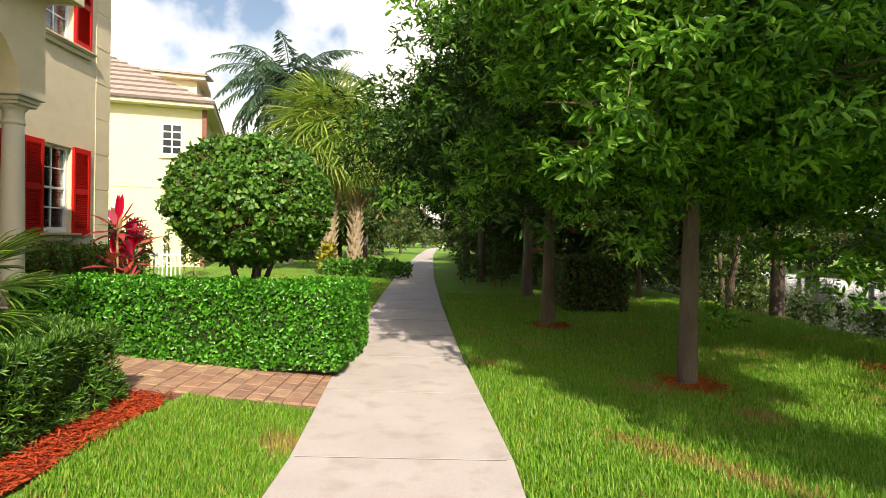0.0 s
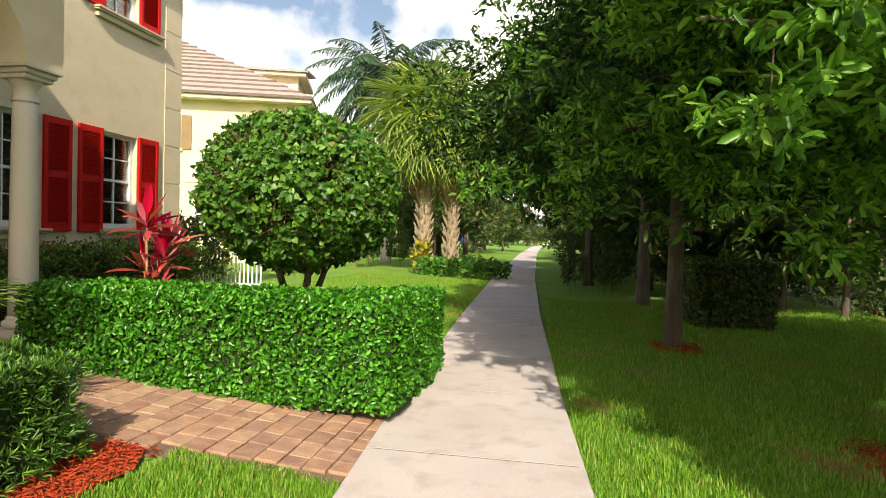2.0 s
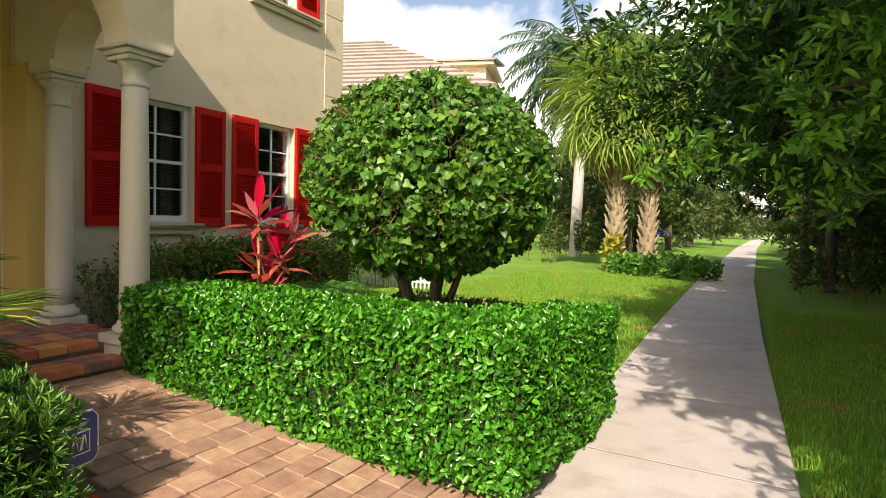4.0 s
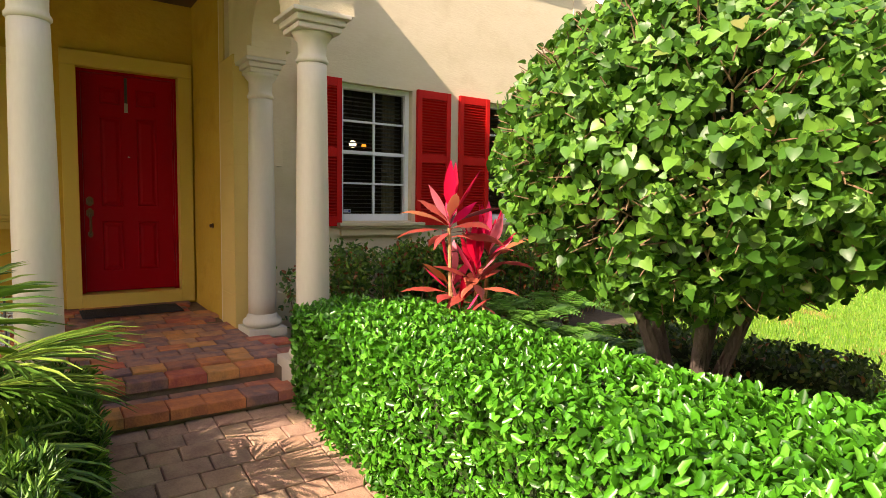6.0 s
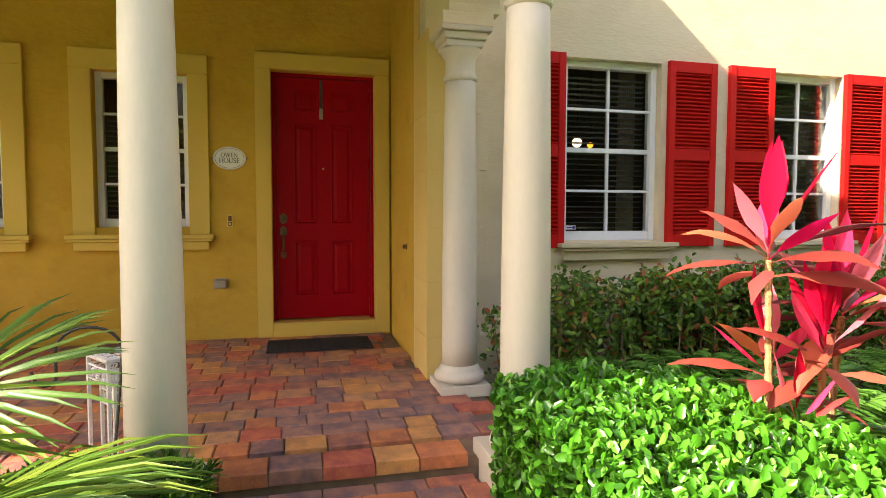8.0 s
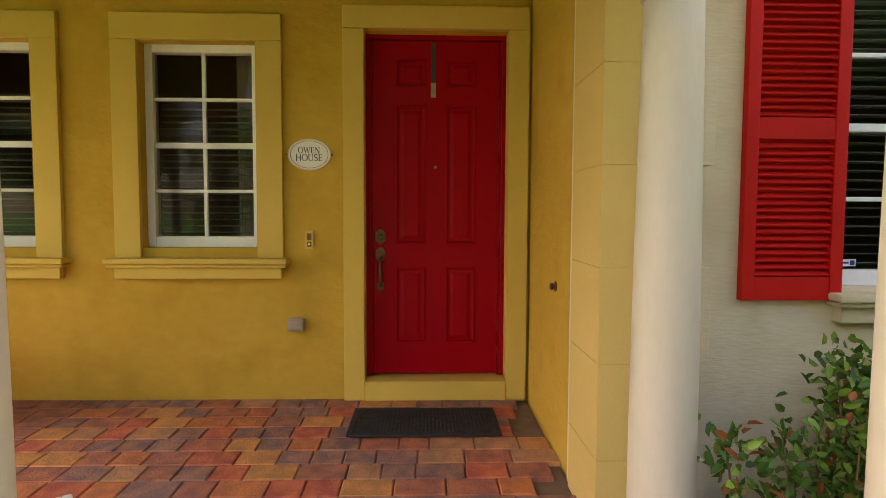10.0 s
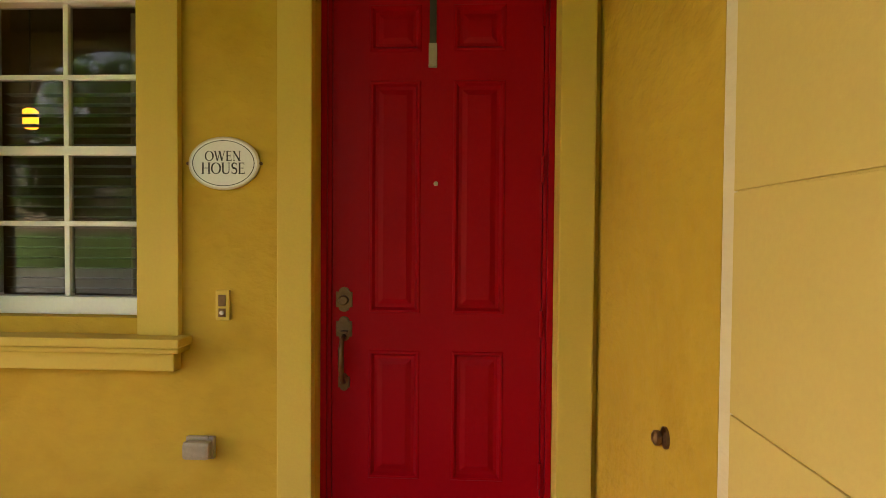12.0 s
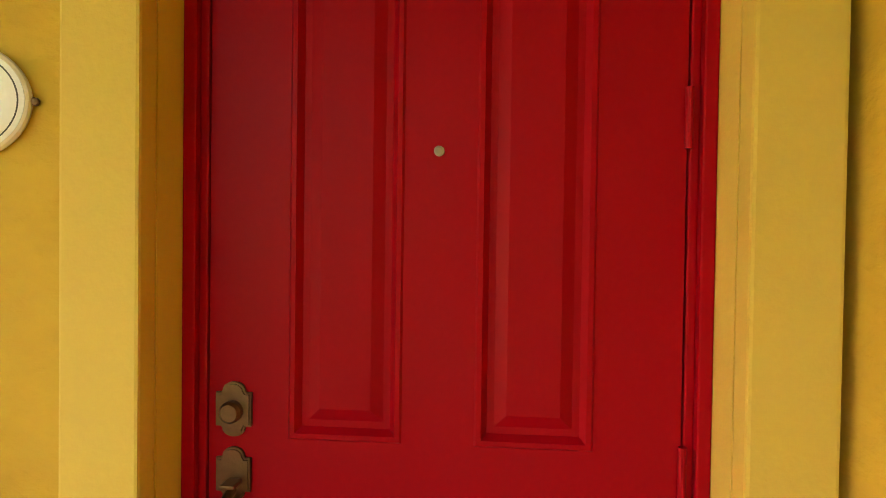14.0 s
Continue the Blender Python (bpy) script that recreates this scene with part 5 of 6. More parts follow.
def chips(name, centre, count, spread_x, spread_y):
    n = count
    x = centre[0] + rng.uniform(-1, 1, n) * spread_x
    y = centre[1] + rng.uniform(-1, 1, n) * spread_y
    pos = np.stack([x, y, rise(x, y) + rng.uniform(0.0, 0.02, n)], -1)
    way = rand_dirs(n) * np.array([1, 1, 0.25])
    v, q = leaf_arrays(pos, way, np.tile(np.array([0, 0, 1.0]), (n, 1)) + rand_dirs(n) * 0.4, rng.uniform(0.03, 0.07, n), 0.012, 0.1)
    ob = new(name, arrays_mesh(name, v, q, M["mulch"]))
    return tagged(ob, "loose red wood mulch chips", "mulch", kind="stuff")


bedm = bmesh.new()
vv = [bedm.verts.new((x, y, float(rise(x, y)) - 0.005)) for x, y in ((-5.84, 6.15), (-4.2, 6.10), (-0.85, 6.15), (-0.9, 8.1), (-3.4, 8.9), (-5.0, 10.3), (-5.84, 10.4))]
bedm.faces.new(vv)
structure(part("planting_bed", bedm, M["soil"]), "dark soil planting bed under the shrubs", "soil")
chips("mulch_chips", (-5.35, 6.55), 900, 0.4, 0.35)
bedm = bmesh.new()
vv = [bedm.verts.new((x, y, float(rise(x, y)) - 0.004)) for x, y in ((-4.1, 1.5), (-2.02, 1.5), (-1.96, 3.0), (-2.02, 3.9), (-1.92, 4.45), (-2.05, 4.72), (-4.1, 4.52))]
bedm.faces.new(vv)
structure(part("planting_bed", bedm, M["mulch"]), "red mulch bed round the needle-leaved hedge", "mulch")


chips("mulch_chips", (-2.12, 3.2), 3000, 0.17, 1.5)

# ---------------------------------------------------------------- palms


def fan_frond(r, n=34, arc=150, droop=0.25, thin=0.03):
    """A fan leaf in its own frame: hub at the origin, opening along +x."""
    a = np.radians(np.linspace(-arc, arc, n)) * rng.uniform(0.97, 1.03, n)
    ln = r * (0.72 + 0.28 * np.cos(a / 2)) * rng.uniform(0.9, 1.06, n)
    d = np.stack([np.cos(a), np.sin(a), 0.10 * np.cos(a * 12)], -1)
    sd = np.stack([-np.sin(a), np.cos(a), np.zeros(n)], -1)
    w = r * thin
    p0 = np.zeros((n, 3))
    p1 = d * (ln * 0.5)[:, None] - np.array([0, 0, droop * 0.10 * r])
    p2 = d * (ln * 0.82)[:, None] - np.array([0, 0, droop * 0.36 * r])
    p3 = d * ln[:, None] - np.array([0, 0, droop * 0.75 * r])
    up = np.array([0, 0, 0.35 * w])
    v = np.stack([p0, p1 - sd * w + up, p1 + sd * w + up, p1 - up, p2 - sd * w * 0.6 + up, p2 + sd * w * 0.6 + up, p2 - up, p3], 1).reshape(-1, 3)
    o = (np.arange(n) * 8)[:, None]
    q = np.concatenate([o + np.array([k]) for k in ([0, 3, 1, 1], [0, 2, 3, 3], [1, 3, 6, 4], [3, 2, 5, 6], [4, 6, 7, 7], [6, 5, 7, 7])])
    return v, q


def placed(v, m):
    return np.asarray([tuple(m @ Vector(p)) for p in v])


def fan_palm(name, x, y, z, trunk_h, r, n, label, trunk_r=0.12, material="frond", spread=(5, 130), hang=0.25, petiole=0.6, dead=3, thin=0.03, ribs=56):
    th = empty(name, (x, y, z))
    if trunk_h > 0.4:
        bm = tube(bmesh.new(), [(0, 0, -0.05), (0.06, 0.02, trunk_h * 0.5), (0.0, 0, trunk_h)], [trunk_r * 1.15, trunk_r, trunk_r * 0.95], 14)
        for k in range(int(trunk_h * 26)):
            zz = 0.15 + k / 26
            a = k * 2.4
            c = Vector((math.cos(a), math.sin(a), 0))
            tube(bm, [c * trunk_r * 0.8 + Vector((0, 0, zz)), c * trunk_r * 1.25 + Vector((0, 0, zz + 0.12)), c * trunk_r * 1.7 + Vector((0, 0, zz + 0.30))], [0.06, 0.05, 0.02], 4)
        part("trunk", bm, M["bark_p"], th, "trunk covered in old leaf bases")
    else:
        part("trunk", lathe([(0.12, -0.05), (0.14, 0.1), (0.10, trunk_h + 0.1)], 12), M["bark_p"], th)
    for k in range(n + dead):
        a = k * 2.39996 + 0.3
        tilt = spread[0] + (spread[1] - spread[0]) * (k / max(n - 1, 1)) ** (0.8 if n < 20 else 0.62)
        mt = M[material]
        if k >= n:
            tilt, mt = spread[1] + 18, M["dead"]
        elev = radians(90 - tilt)
        d = Vector((math.cos(a) * math.cos(elev), math.sin(a) * math.cos(elev), math.sin(elev)))
        pl = petiole * rng.uniform(0.8, 1.2)
        hub = Vector((0, 0, trunk_h)) + d * pl - Vector((0, 0, 0.12 * pl))
        rr = r * rng.uniform(0.85, 1.1)
        v, q = fan_frond(rr, ribs, 135, hang + 0.0018 * max(0, tilt - 40), thin)
        mt4 = Matrix.Translation(hub) @ Matrix.Rotation(a, 4, "Z") @ Matrix.Rotation(-elev + radians(25), 4, "Y")
        v = placed(v, mt4)
        v, q = tri_safe(v, q)
        fr = under(new("frond", arrays_mesh("frond", v, q, mt)), th, "dry brown hanging frond" if k >= n else "")
        bm = tube(bmesh.new(), [Vector((0, 0, trunk_h)), Vector((0, 0, trunk_h)) + d * pl * 0.5, hub], [0.016, 0.012, 0.009], 5)
        part("leaf_stalk", bm, mt, fr)
    return tagged(th, label, "palm")


fan_palm("fan_palm", -3.28, 3.92, 0.27, 0.44, 0.54, 11, "low green fan palm with arching fronds beside the walk", 0.1, "frond_g", (24, 90), 0.20, 0.52, 2, 0.021)
fan_palm("cabbage_palm", -4.05, 22.6, 0.0, 5.8, 1.6, 60, "tall cabbage palm with pale green hanging fans", 0.22, "frond", (0, 140), 0.22, 1.35, 6, 0.020, 34)
fan_palm("cabbage_palm", -3.1, 23.0, 0.0, 5.2, 1.4, 44, "cabbage palm with a rough booted trunk", 0.2, "frond", (0, 135), 0.22, 1.2, 4, 0.020, 34)


def feather_palm(x, y, trunk_h, r, n):
    th = empty("royal_palm", (x, y, 0))
    part("trunk", tube(bmesh.new(), [(0, 0, -0.1), (0.1, 0, trunk_h * 0.5), (0, 0, trunk_h)], [0.25, 0.24, 0.17], 14), M["concrete"], th, "smooth grey palm trunk")
    for k in range(n):
        a = k * 2.39996
        e0 = radians(75 - 95 * (k / n))
        m_ = 46
        s = np.linspace(0.06, 1, m_)
        el = e0 - s * 1.55
        st = r / m_
        cr = np.cumsum(np.cos(el)) * st
        cz = np.cumsum(np.sin(el)) * st
        c = np.stack([np.cos(a) * cr, np.sin(a) * cr, cz + trunk_h], -1)
        tan = np.stack([np.cos(a) * np.cos(el), np.sin(a) * np.cos(el), np.sin(el)], -1)
        side = np.array([-math.sin(a), math.cos(a), 0.0])
        ch = []
        for sg in (-1, 1):
            way = tan * 0.55 + side[None] * sg * 0.7 - np.array([0, 0, 0.75]) + rand_dirs(m_) * 0.28
            ln = 0.85 * np.sin(s * 2.7 + 0.35).clip(0.25, 1) * rng.uniform(0.8, 1.1, m_)
            ch.append(leaf_arrays(c, way, np.cross(way, tan), ln, 0.048, 0.1))
        v, q = join_arrays(ch)
        fr = under(new("frond", arrays_mesh("frond", v, q, M["frond_b"])), th)
        part("leaf_stalk", tube(bmesh.new(), [Vector(p) for p in c[::9]], 0.025, 5), M["frond_b"], fr)
    return tagged(th, "tall royal palm with drooping feather fronds", "palm")


feather_palm(-7.4, 29.5, 8.9, 4.4, 44)

# plants at the palms' foot
for k in range(9):
    loose_shrub("border_plant", -3.7 + (k % 5) * 0.62 - 0.4 * (k // 5), 21.6 + (k // 5) * 1.2, 0.0, 0.8, 0.9, 0.6, 420, M["fern"], "bright green border plant at the palms' foot", 0.16)
loose_shrub("croton", -4.05, 22.1, 0.0, 0.6, 0.5, 1.2, 300, M["yellow"], "yellow croton at the foot of a palm", 0.2)

# ---------------------------------------------------------------- trees


def broad_tree(name, x, y, z, trunk, clear, height, spread, n_clumps, per, leaf, material, label, seed, low=0.0, lean=(0, 0), shape=0.8):
    """A trunk with limbs that end in clumps of leaves, uneven and with gaps."""
    r = np.random.default_rng(seed)
    th = empty(name, (x, y, z))
    top = Vector((lean[0], lean[1], clear))
    bm = tube(bmesh.new(), [(0, 0, -0.08), (0, 0, 0.05), (lean[0] * 0.3, lean[1] * 0.3, clear * 0.4), tuple(top), (lean[0] * 1.4, lean[1] * 1.4, height * 0.75)], [trunk * 1.7, trunk * 1.2, trunk, trunk * 0.85, trunk * 0.2], 14)
    part("trunk", bm, M["bark"], th, smooth=True)
    bm = bmesh.new()
    chunks = []
    limbs = max(9, n_clumps // 12)
    tips = []
    for k in range(limbs):
        a = k * 2.4 + r.uniform(-0.3, 0.3)
        f = r.uniform(0, 1)
        z0 = clear * 0.92 + (height * 0.62 - clear) * f
        reach = spread * (1.0 - shape * 0.55 * f) * r.uniform(0.75, 1.1)
        end = Vector((lean[0] + math.cos(a) * reach, lean[1] + math.sin(a) * reach, z0 + (height - z0) * r.uniform(0.15, 0.55) - low * (1 - f)))
        st = Vector((lean[0] * z0 / clear, lean[1] * z0 / clear, z0))
        mid = (st + end) / 2 + Vector((0, 0, 0.12 * reach))
        tube(bm, [st, (st + mid) / 2 + Vector((0, 0, 0.05 * reach)), mid, end], [trunk * 0.42, trunk * 0.3, trunk * 0.2, trunk * 0.06], 6)
        tips.append((st, mid, end))
    for k in range(n_clumps):
        st, mid, end = tips[k % limbs]
        f = r.uniform(0.1, 1.0)
        c = (mid.lerp(end, f) if f > 0.3 else st.lerp(mid, 0.4 + f)) + Vector(r.normal(size=3)) * spread * 0.14
        if k % 3 == 0:
            c = c + Vector((0, 0, r.uniform(-0.5, 0.1) * low))
        cr = spread * r.uniform(0.08, 0.16)
        if k % 4 == 0:
            tube(bm, [mid.lerp(end, 0.5), c], [trunk * 0.08, 0.006], 4, False)
        n = int(per * r.uniform(0.6, 1.4))
        twigs = unit(r.normal(size=(max(3, n // 9), 3))) * np.array([1, 1, 0.55])
        which = r.integers(0, len(twigs), n)
        along = 1.05 - 0.8 * r.random(n) ** 1.6
        pos = np.array(c)[None] + twigs[which] * (along * cr)[:, None] + r.normal(size=(n, 3)) * leaf * 0.3
        way = twigs[which] + unit(r.normal(size=(n, 3))) * 0.9 + np.array([0, 0, -0.1])
        up = twigs[which] * 0.9 + np.array([0, 0, 0.55]) + unit(r.normal(size=(n, 3))) * 0.7
        ln = leaf * r.uniform(0.6, 1.2, n)
        chunks.append(leaf_arrays(pos, way, up, ln, ln * 0.38, 0.2, 0.5))
    part("branching", bm, M["bark"], th)
    v, q = join_arrays(chunks)
    under(new("crown", arrays_mesh("crown", v, q, material)), th)
    return tagged(th, label, "tree")


broad_tree("oak_tree", 2.85, 6.0, 0, 0.09, 2.3, 6.8, 2.8, 1000, 125, 0.105, M["oak"], "young oak with glossy leaves in a ring of red mulch", 3, 1.3)
# this oak and those behind it carry their shade in the leaf colour
broad_tree("oak_tree", 2.15, 10.15, 0, 0.105, 2.6, 7.2, 3.5, 800, 120, 0.12, M["oak_shade"], "oak beside the sidewalk, leaves coloured dark for shade", 5, 0.9)
broad_tree("oak_tree", 6.1, 6.9, 0, 0.12, 2.3, 6.8, 3.3, 760, 115, 0.12, M["oak"], "leafy oak near the lake bank", 8, 1.9)
broad_tree("oak_tree", 2.6, 15.6, 0, 0.13, 2.8, 8.2, 3.6, 480, 90, 0.17, M["oak_shade"], "oak further along the sidewalk, leaves coloured dark for shade", 9, 0.9)

broad_tree("oak_tree", 1.75, 21.0, 0, 0.13, 2.9, 8.4, 3.4, 330, 80, 0.2, M["oak_shade"], "oak overhanging the sidewalk, leaves coloured dark for shade", 41, 0.9)
broad_tree("oak_tree", 1.5, 28.0, 0, 0.13, 2.9, 8.6, 3.4, 260, 80, 0.22, M["oak_shade"], "oak overhanging the sidewalk, leaves coloured dark for shade", 42, 0.9)
# two unseen oaks, added to cast shade on the lawn and the porch columns
broad_tree("oak_tree", 4.45, -1.3, 0, 0.10, 4.6, 10.6, 1.25, 460, 60, 0.16, M["oak"], "unseen oak added to shade the lawn", 43, 0.5)
broad_tree("oak_tree", -2.6, -2.3, 0.15, 0.10, 5.8, 11.6, 0.95, 560, 64, 0.18, M["oak"], "unseen oak added to shade the porch columns", 44, 0.4, (0, 0), 0.1)


def mulch_ring(x, y, rx, ry):
    bm = bmesh.new()
    c = bm.verts.new((x, y, float(rise(x, y)) + 0.03))
    pts = [bm.verts.new((x + rx * math.cos(a) * (1 + 0.1 * math.sin(3 * a)), y + ry * math.sin(a) * (1 + 0.1 * math.cos(5 * a)), float(rise(x, y)) - 0.03)) for a in np.linspace(0, 2 * math.pi, 36, endpoint=False)]
    for i in range(36):
        bm.faces.new((c, pts[i], pts[(i + 1) % 36]))
    structure(part("mulch_ring", bm, M["mulch"]), "ring of red mulch round a tree trunk", "mulch")
    return chips("mulch_chips", (x, y), 700, rx * 0.75, ry * 0.75)


# unseen oaks added outside the view, for shade and window reflections
broad_tree("oak_tree", 11.5, 0.2, -0.7, 0.13, 2.3, 8.0, 2.9, 300, 60, 0.2, M["oak"], "unseen leafy oak added on the lake bank", 31, 0.9)
broad_tree("oak_tree", 7.4, -4.5, 0, 0.13, 2.3, 8.0, 2.9, 300, 60, 0.2, M["oak"], "unseen leafy oak added on the lake bank", 33, 0.9)
broad_tree("oak_tree", 4.6, -7.5, 0, 0.12, 2.3, 7.0, 2.8, 260, 60, 0.19, M["oak"], "unseen leafy oak added by the sidewalk", 32, 0.8)
mulch_ring(2.9, 6.0, 0.42, 0.5)
mulch_ring(2.2, 10.1, 0.4, 0.45)
mulch_ring(6.0, 6.9, 0.6, 0.5)

# shade hedges and woods beyond the lawn
box_hedge("shade_hedge", [(2.9, 12.3, 0, 4.3, 13.4, 1.15)], 5000, 0.09, 0.05, M["shrub"], "dark boxy hedge in the shade of the oaks", "hedge")
loose_shrub("shade_shrub", 2.0, 18.5, 0, 2.6, 2.0, 1.2, 1500, M["shrub"], "dark rounded shrub in deep shade", 0.14)
loose_shrub("shade_shrub", 4.6, 19.5, 0, 3.0, 2.0, 1.6, 1500, M["shrub"], "dark rounded shrub in deep shade", 0.14)
wt = [broad_tree("woodland_tree", 7.5, 12.4, -0.1, 0.13, 3.0, 8.5, 2.4, 70, 36, 0.26, M["woods"], "slender tree on the lake bank", 21, 0.8),
      broad_tree("woodland_tree", 6.9, 13.3, -0.05, 0.07, 2.0, 6.0, 1.8, 60, 38, 0.2, M["woods"], "thin leafy tree on the lake bank", 22, 0.9, (0.3, 0.1)),
      broad_tree("woodland_tree", 5.6, 15.6, 0, 0.06, 0.9, 4.6, 1.9, 90, 36, 0.21, M["woods"], "bushy young tree at the wood's edge", 23, 0.8)]
wt.append(broad_tree("woodland_tree", 5.2, 17.2, 0, 0.09, 0.5, 4.2, 2.4, 150, 30, 0.28, M["shrub"], "dense dark understory tree in the shade", 24, 0.5))
wr = random.Random(5)
spots = [(4.2, 17.5), (6.8, 19.0), (3.6, 22.0), (5.8, 24.0), (8.6, 17.0), (3.0, 27.0), (4.9, 30.0), (2.6, 33.0), (7.6, 29.0), (3.2, 38.0), (5.5, 42.0), (2.4, 47.0), (4.2, 54.0), (2.2, 62.0), (4.0, 72.0), (2.6, 84.0), (3.8, 100.0), (-1.6, 118.0), (-5.0, 122.0), (9.5, 23.0), (10.5, 34.0), (-9.0, 110.0), (-14.0, 112.0), (-20.0, 112.0), (-27, 114), (-33, 108), (-8.5, 58.0), (-5.5, 59.5), (-13.0, 60.0)]
spots += [(2.8 + wr.uniform(0, 1.2), y) for y in np.arange(20, 60, 3.4)] + [(5.4 + wr.uniform(0, 2.5), y) for y in np.arange(15, 62, 2.8)] + [(9.0 + wr.uniform(0, 3), y) for y in np.arange(20, 60, 4.5)]
spots += [(-4.6 - wr.uniform(0, 2), y) for y in (34, 39, 45, 50, 55, 98, 103)] + [(-8 - wr.uniform(0, 9), y) for y in (36, 40, 44, 48, 52, 56, 60)] + [(-30 + 3.4 * k, 104 + wr.uniform(-4, 4)) for k in range(11)]
for k, (x, y) in enumerate(spots):
    s = wr.uniform(0.8, 1.2) * (1.4 if y > 100 else 1.0)
    m_ = pose(x, y, float(rise(x, y)), 0, 0, wr.uniform(0, 360))
    ob = copy_thing(wt[(k % 3) if k < 29 else (3, 2, 3, 0)[k % 4]], m_)
    ob.scale = (s, s, s * wr.uniform(0.8, 1.1))
    tagged(ob, "leafy green tree in the belt beyond the lawn", "tree", "tree belt")
for k, (x, y, s) in enumerate(((-5.6, 33, 1.25), (-6.2, 38, 1.4), (-5.2, 43, 1.3), (-8.6, 41, 1.6), (-11, 47, 1.8), (-5.4, 50, 1.4), (-7.8, 54, 1.7), (-3.6, 58, 1.3), (-14, 55, 1.8), (-6.4, 99, 2.2), (-11, 101, 2.4), (-2.4, 100, 2.2), (-16, 100, 2.4))):
    ob = copy_thing(wt[(2, 3, 0)[k % 3]], pose(x, y, float(rise(x, y)), 0, 0, 47 * k))
    ob.scale = (s, s, s)
    tagged(ob, "leafy garden tree beyond the palms", "tree", "garden trees")
for k in range(40):
    x, y = 27 + wr.uniform(-1, 5), -8 + k * 1.9 + wr.uniform(-1, 1)
    ob = copy_thing(wt[(3, 0, 2, 3)[k % 4]], pose(x, y, -0.1, 0, 0, wr.uniform(0, 360)))
    ob.scale = (1.6, 1.6, 1.35)
    tagged(ob, "green tree on the far shore of the lake", "tree", "far shore trees")
for k, (x, y) in enumerate(((-7.6, 12.0), (-6.9, 13.4), (-8.6, 14.5), (-10, 17), (-8.2, 19.5), (-7.2, 24.5), (-6.3, 26.5))):
    loose_shrub("garden_shrub", x, y, 0.1, 1.7, 1.4, 1.5 + 0.2 * (k % 3), 1000, M["shrub"] if k % 2 else M["woods"], "rounded garden shrub beside the neighbouring house", 0.12)
for k in range(10):
    y = 9.6 + (k % 5) * 0.5
    loose_shrub("bank_reeds", 7.9 + 0.5 * (k // 5) + wr.uniform(-0.2, 0.2), y + 0.7 * k, -0.25, 0.8, 0.7, 0.7, 160, M["woods"], "straggly plants along the lake bank", 0.12)

# ---------------------------------------------------------------- grass


def blades(name, x0, y0, x1, y1, n, h, keep):
    x, y = rng.uniform(x0, x1, n), rng.uniform(y0, y1, n)
    k = keep(x, y)
    x, y = x[k], y[k]
    n = len(x)
    p = np.stack([x, y, rise(x, y) - 0.04], -1)
    a = rng.uniform(0, 2 * np.pi, n)
    hh = h * rng.uniform(0.5, 1.15, n)
    sd = np.stack([np.cos(a), np.sin(a), np.zeros(n)], -1) * 0.0042 * (h / 0.06) ** 0.5
    bend = np.stack([-np.sin(a), np.cos(a), np.zeros(n)], -1) * (hh * rng.uniform(-0.7, 0.7, n))[:, None]
    mid = p + bend * 0.3 + np.stack([0 * hh, 0 * hh, hh * 0.6], -1)
    tip = p + bend + np.stack([0 * hh, 0 * hh, hh], -1)
    v = np.stack([p - sd, p + sd, mid + sd * 0.8, tip + sd * 0.15, tip - sd * 0.15, mid - sd * 0.8], 1).reshape(-1, 3)
    o = (np.arange(n) * 6)[:, None]
    q = np.concatenate([o + np.array([0, 1, 2, 5]), o + np.array([5, 2, 3, 4])])
    tuft = np.sin(x * 2.3 + 1.1 * np.sin(y * 1.7)) * np.sin(y * 2.9 + 0.8 * np.sin(x * 3.1)) + 0.35 * np.sin(x * 7 + y * 5) + rng.normal(size=n) * 0.22
    dry = np.tile(tuft > 0.98, 2)
    if dry.any():
        vd, qd = v, q[dry]
        used, back = np.unique(qd, return_inverse=True)
        od = new("dry_grass", arrays_mesh("dry_grass", vd[used], back.reshape(-1, 4), M["dry_grass"]))
        tagged(od, "straw-coloured dry patches in the lawn", "grass", kind="stuff")
        used, back = np.unique(q[~dry], return_inverse=True)
        v, q = v[used], back.reshape(-1, 4)
    ob = new(name, arrays_mesh(name, v, q, M["grass"]))
    return tagged(ob, "short green lawn grass with a few dry blades", "grass", kind="stuff")


def clear_of_path(x, y):
    return np.abs(x - path_mid(y)) > 0.74


blades("grass", -2.3, 1.6, -0.7, 4.88, 46000, 0.06, lambda x, y: clear_of_path(x, y) & (x > -1.95 + 0.07 * np.sin(y * 3)) & (y < 4.80 + 0.02 * np.sin(x * 9)))
blades("grass", 0.6, 1.8, 4.6, 7.5, 80000, 0.062, clear_of_path)
blades("grass", 0.4, 7.5, 7.5, 16, 60000, 0.075, clear_of_path)
blades("grass", 4.6, 3.5, 8.2, 9.5, 30000, 0.08, clear_of_path)
blades("grass", -6.0, 8.6, -0.8, 21, 60000, 0.06, lambda x, y: clear_of_path(x, y) & ((y > 10.6) | (x > -4.6)))

# ---------------------------------------------------------------- porch things
sign = empty("name_plaque", (WX, 4.465, 2.109))
ov = [(0.128 * math.cos(a), 0.092 * math.sin(a)) for a in np.linspace(0, 2 * math.pi, 64, endpoint=False)]
part("plate", extrude_poly(ov, "x", 0.002, 0.014), M["plate"], sign, "oval white enamel plate")
ring = bmesh.new()
for s, e in zip(range(64), [*range(1, 64), 0]):
    f = [ring.verts.new((0.0152, ov[k][0] * r, ov[k][1] * r)) for k, r in ((s, 0.93), (e, 0.93), (e, 0.905), (s, 0.905))]
    ring.faces.new(f)
part("border_line", ring, M["black"], sign, "thin dark border line")
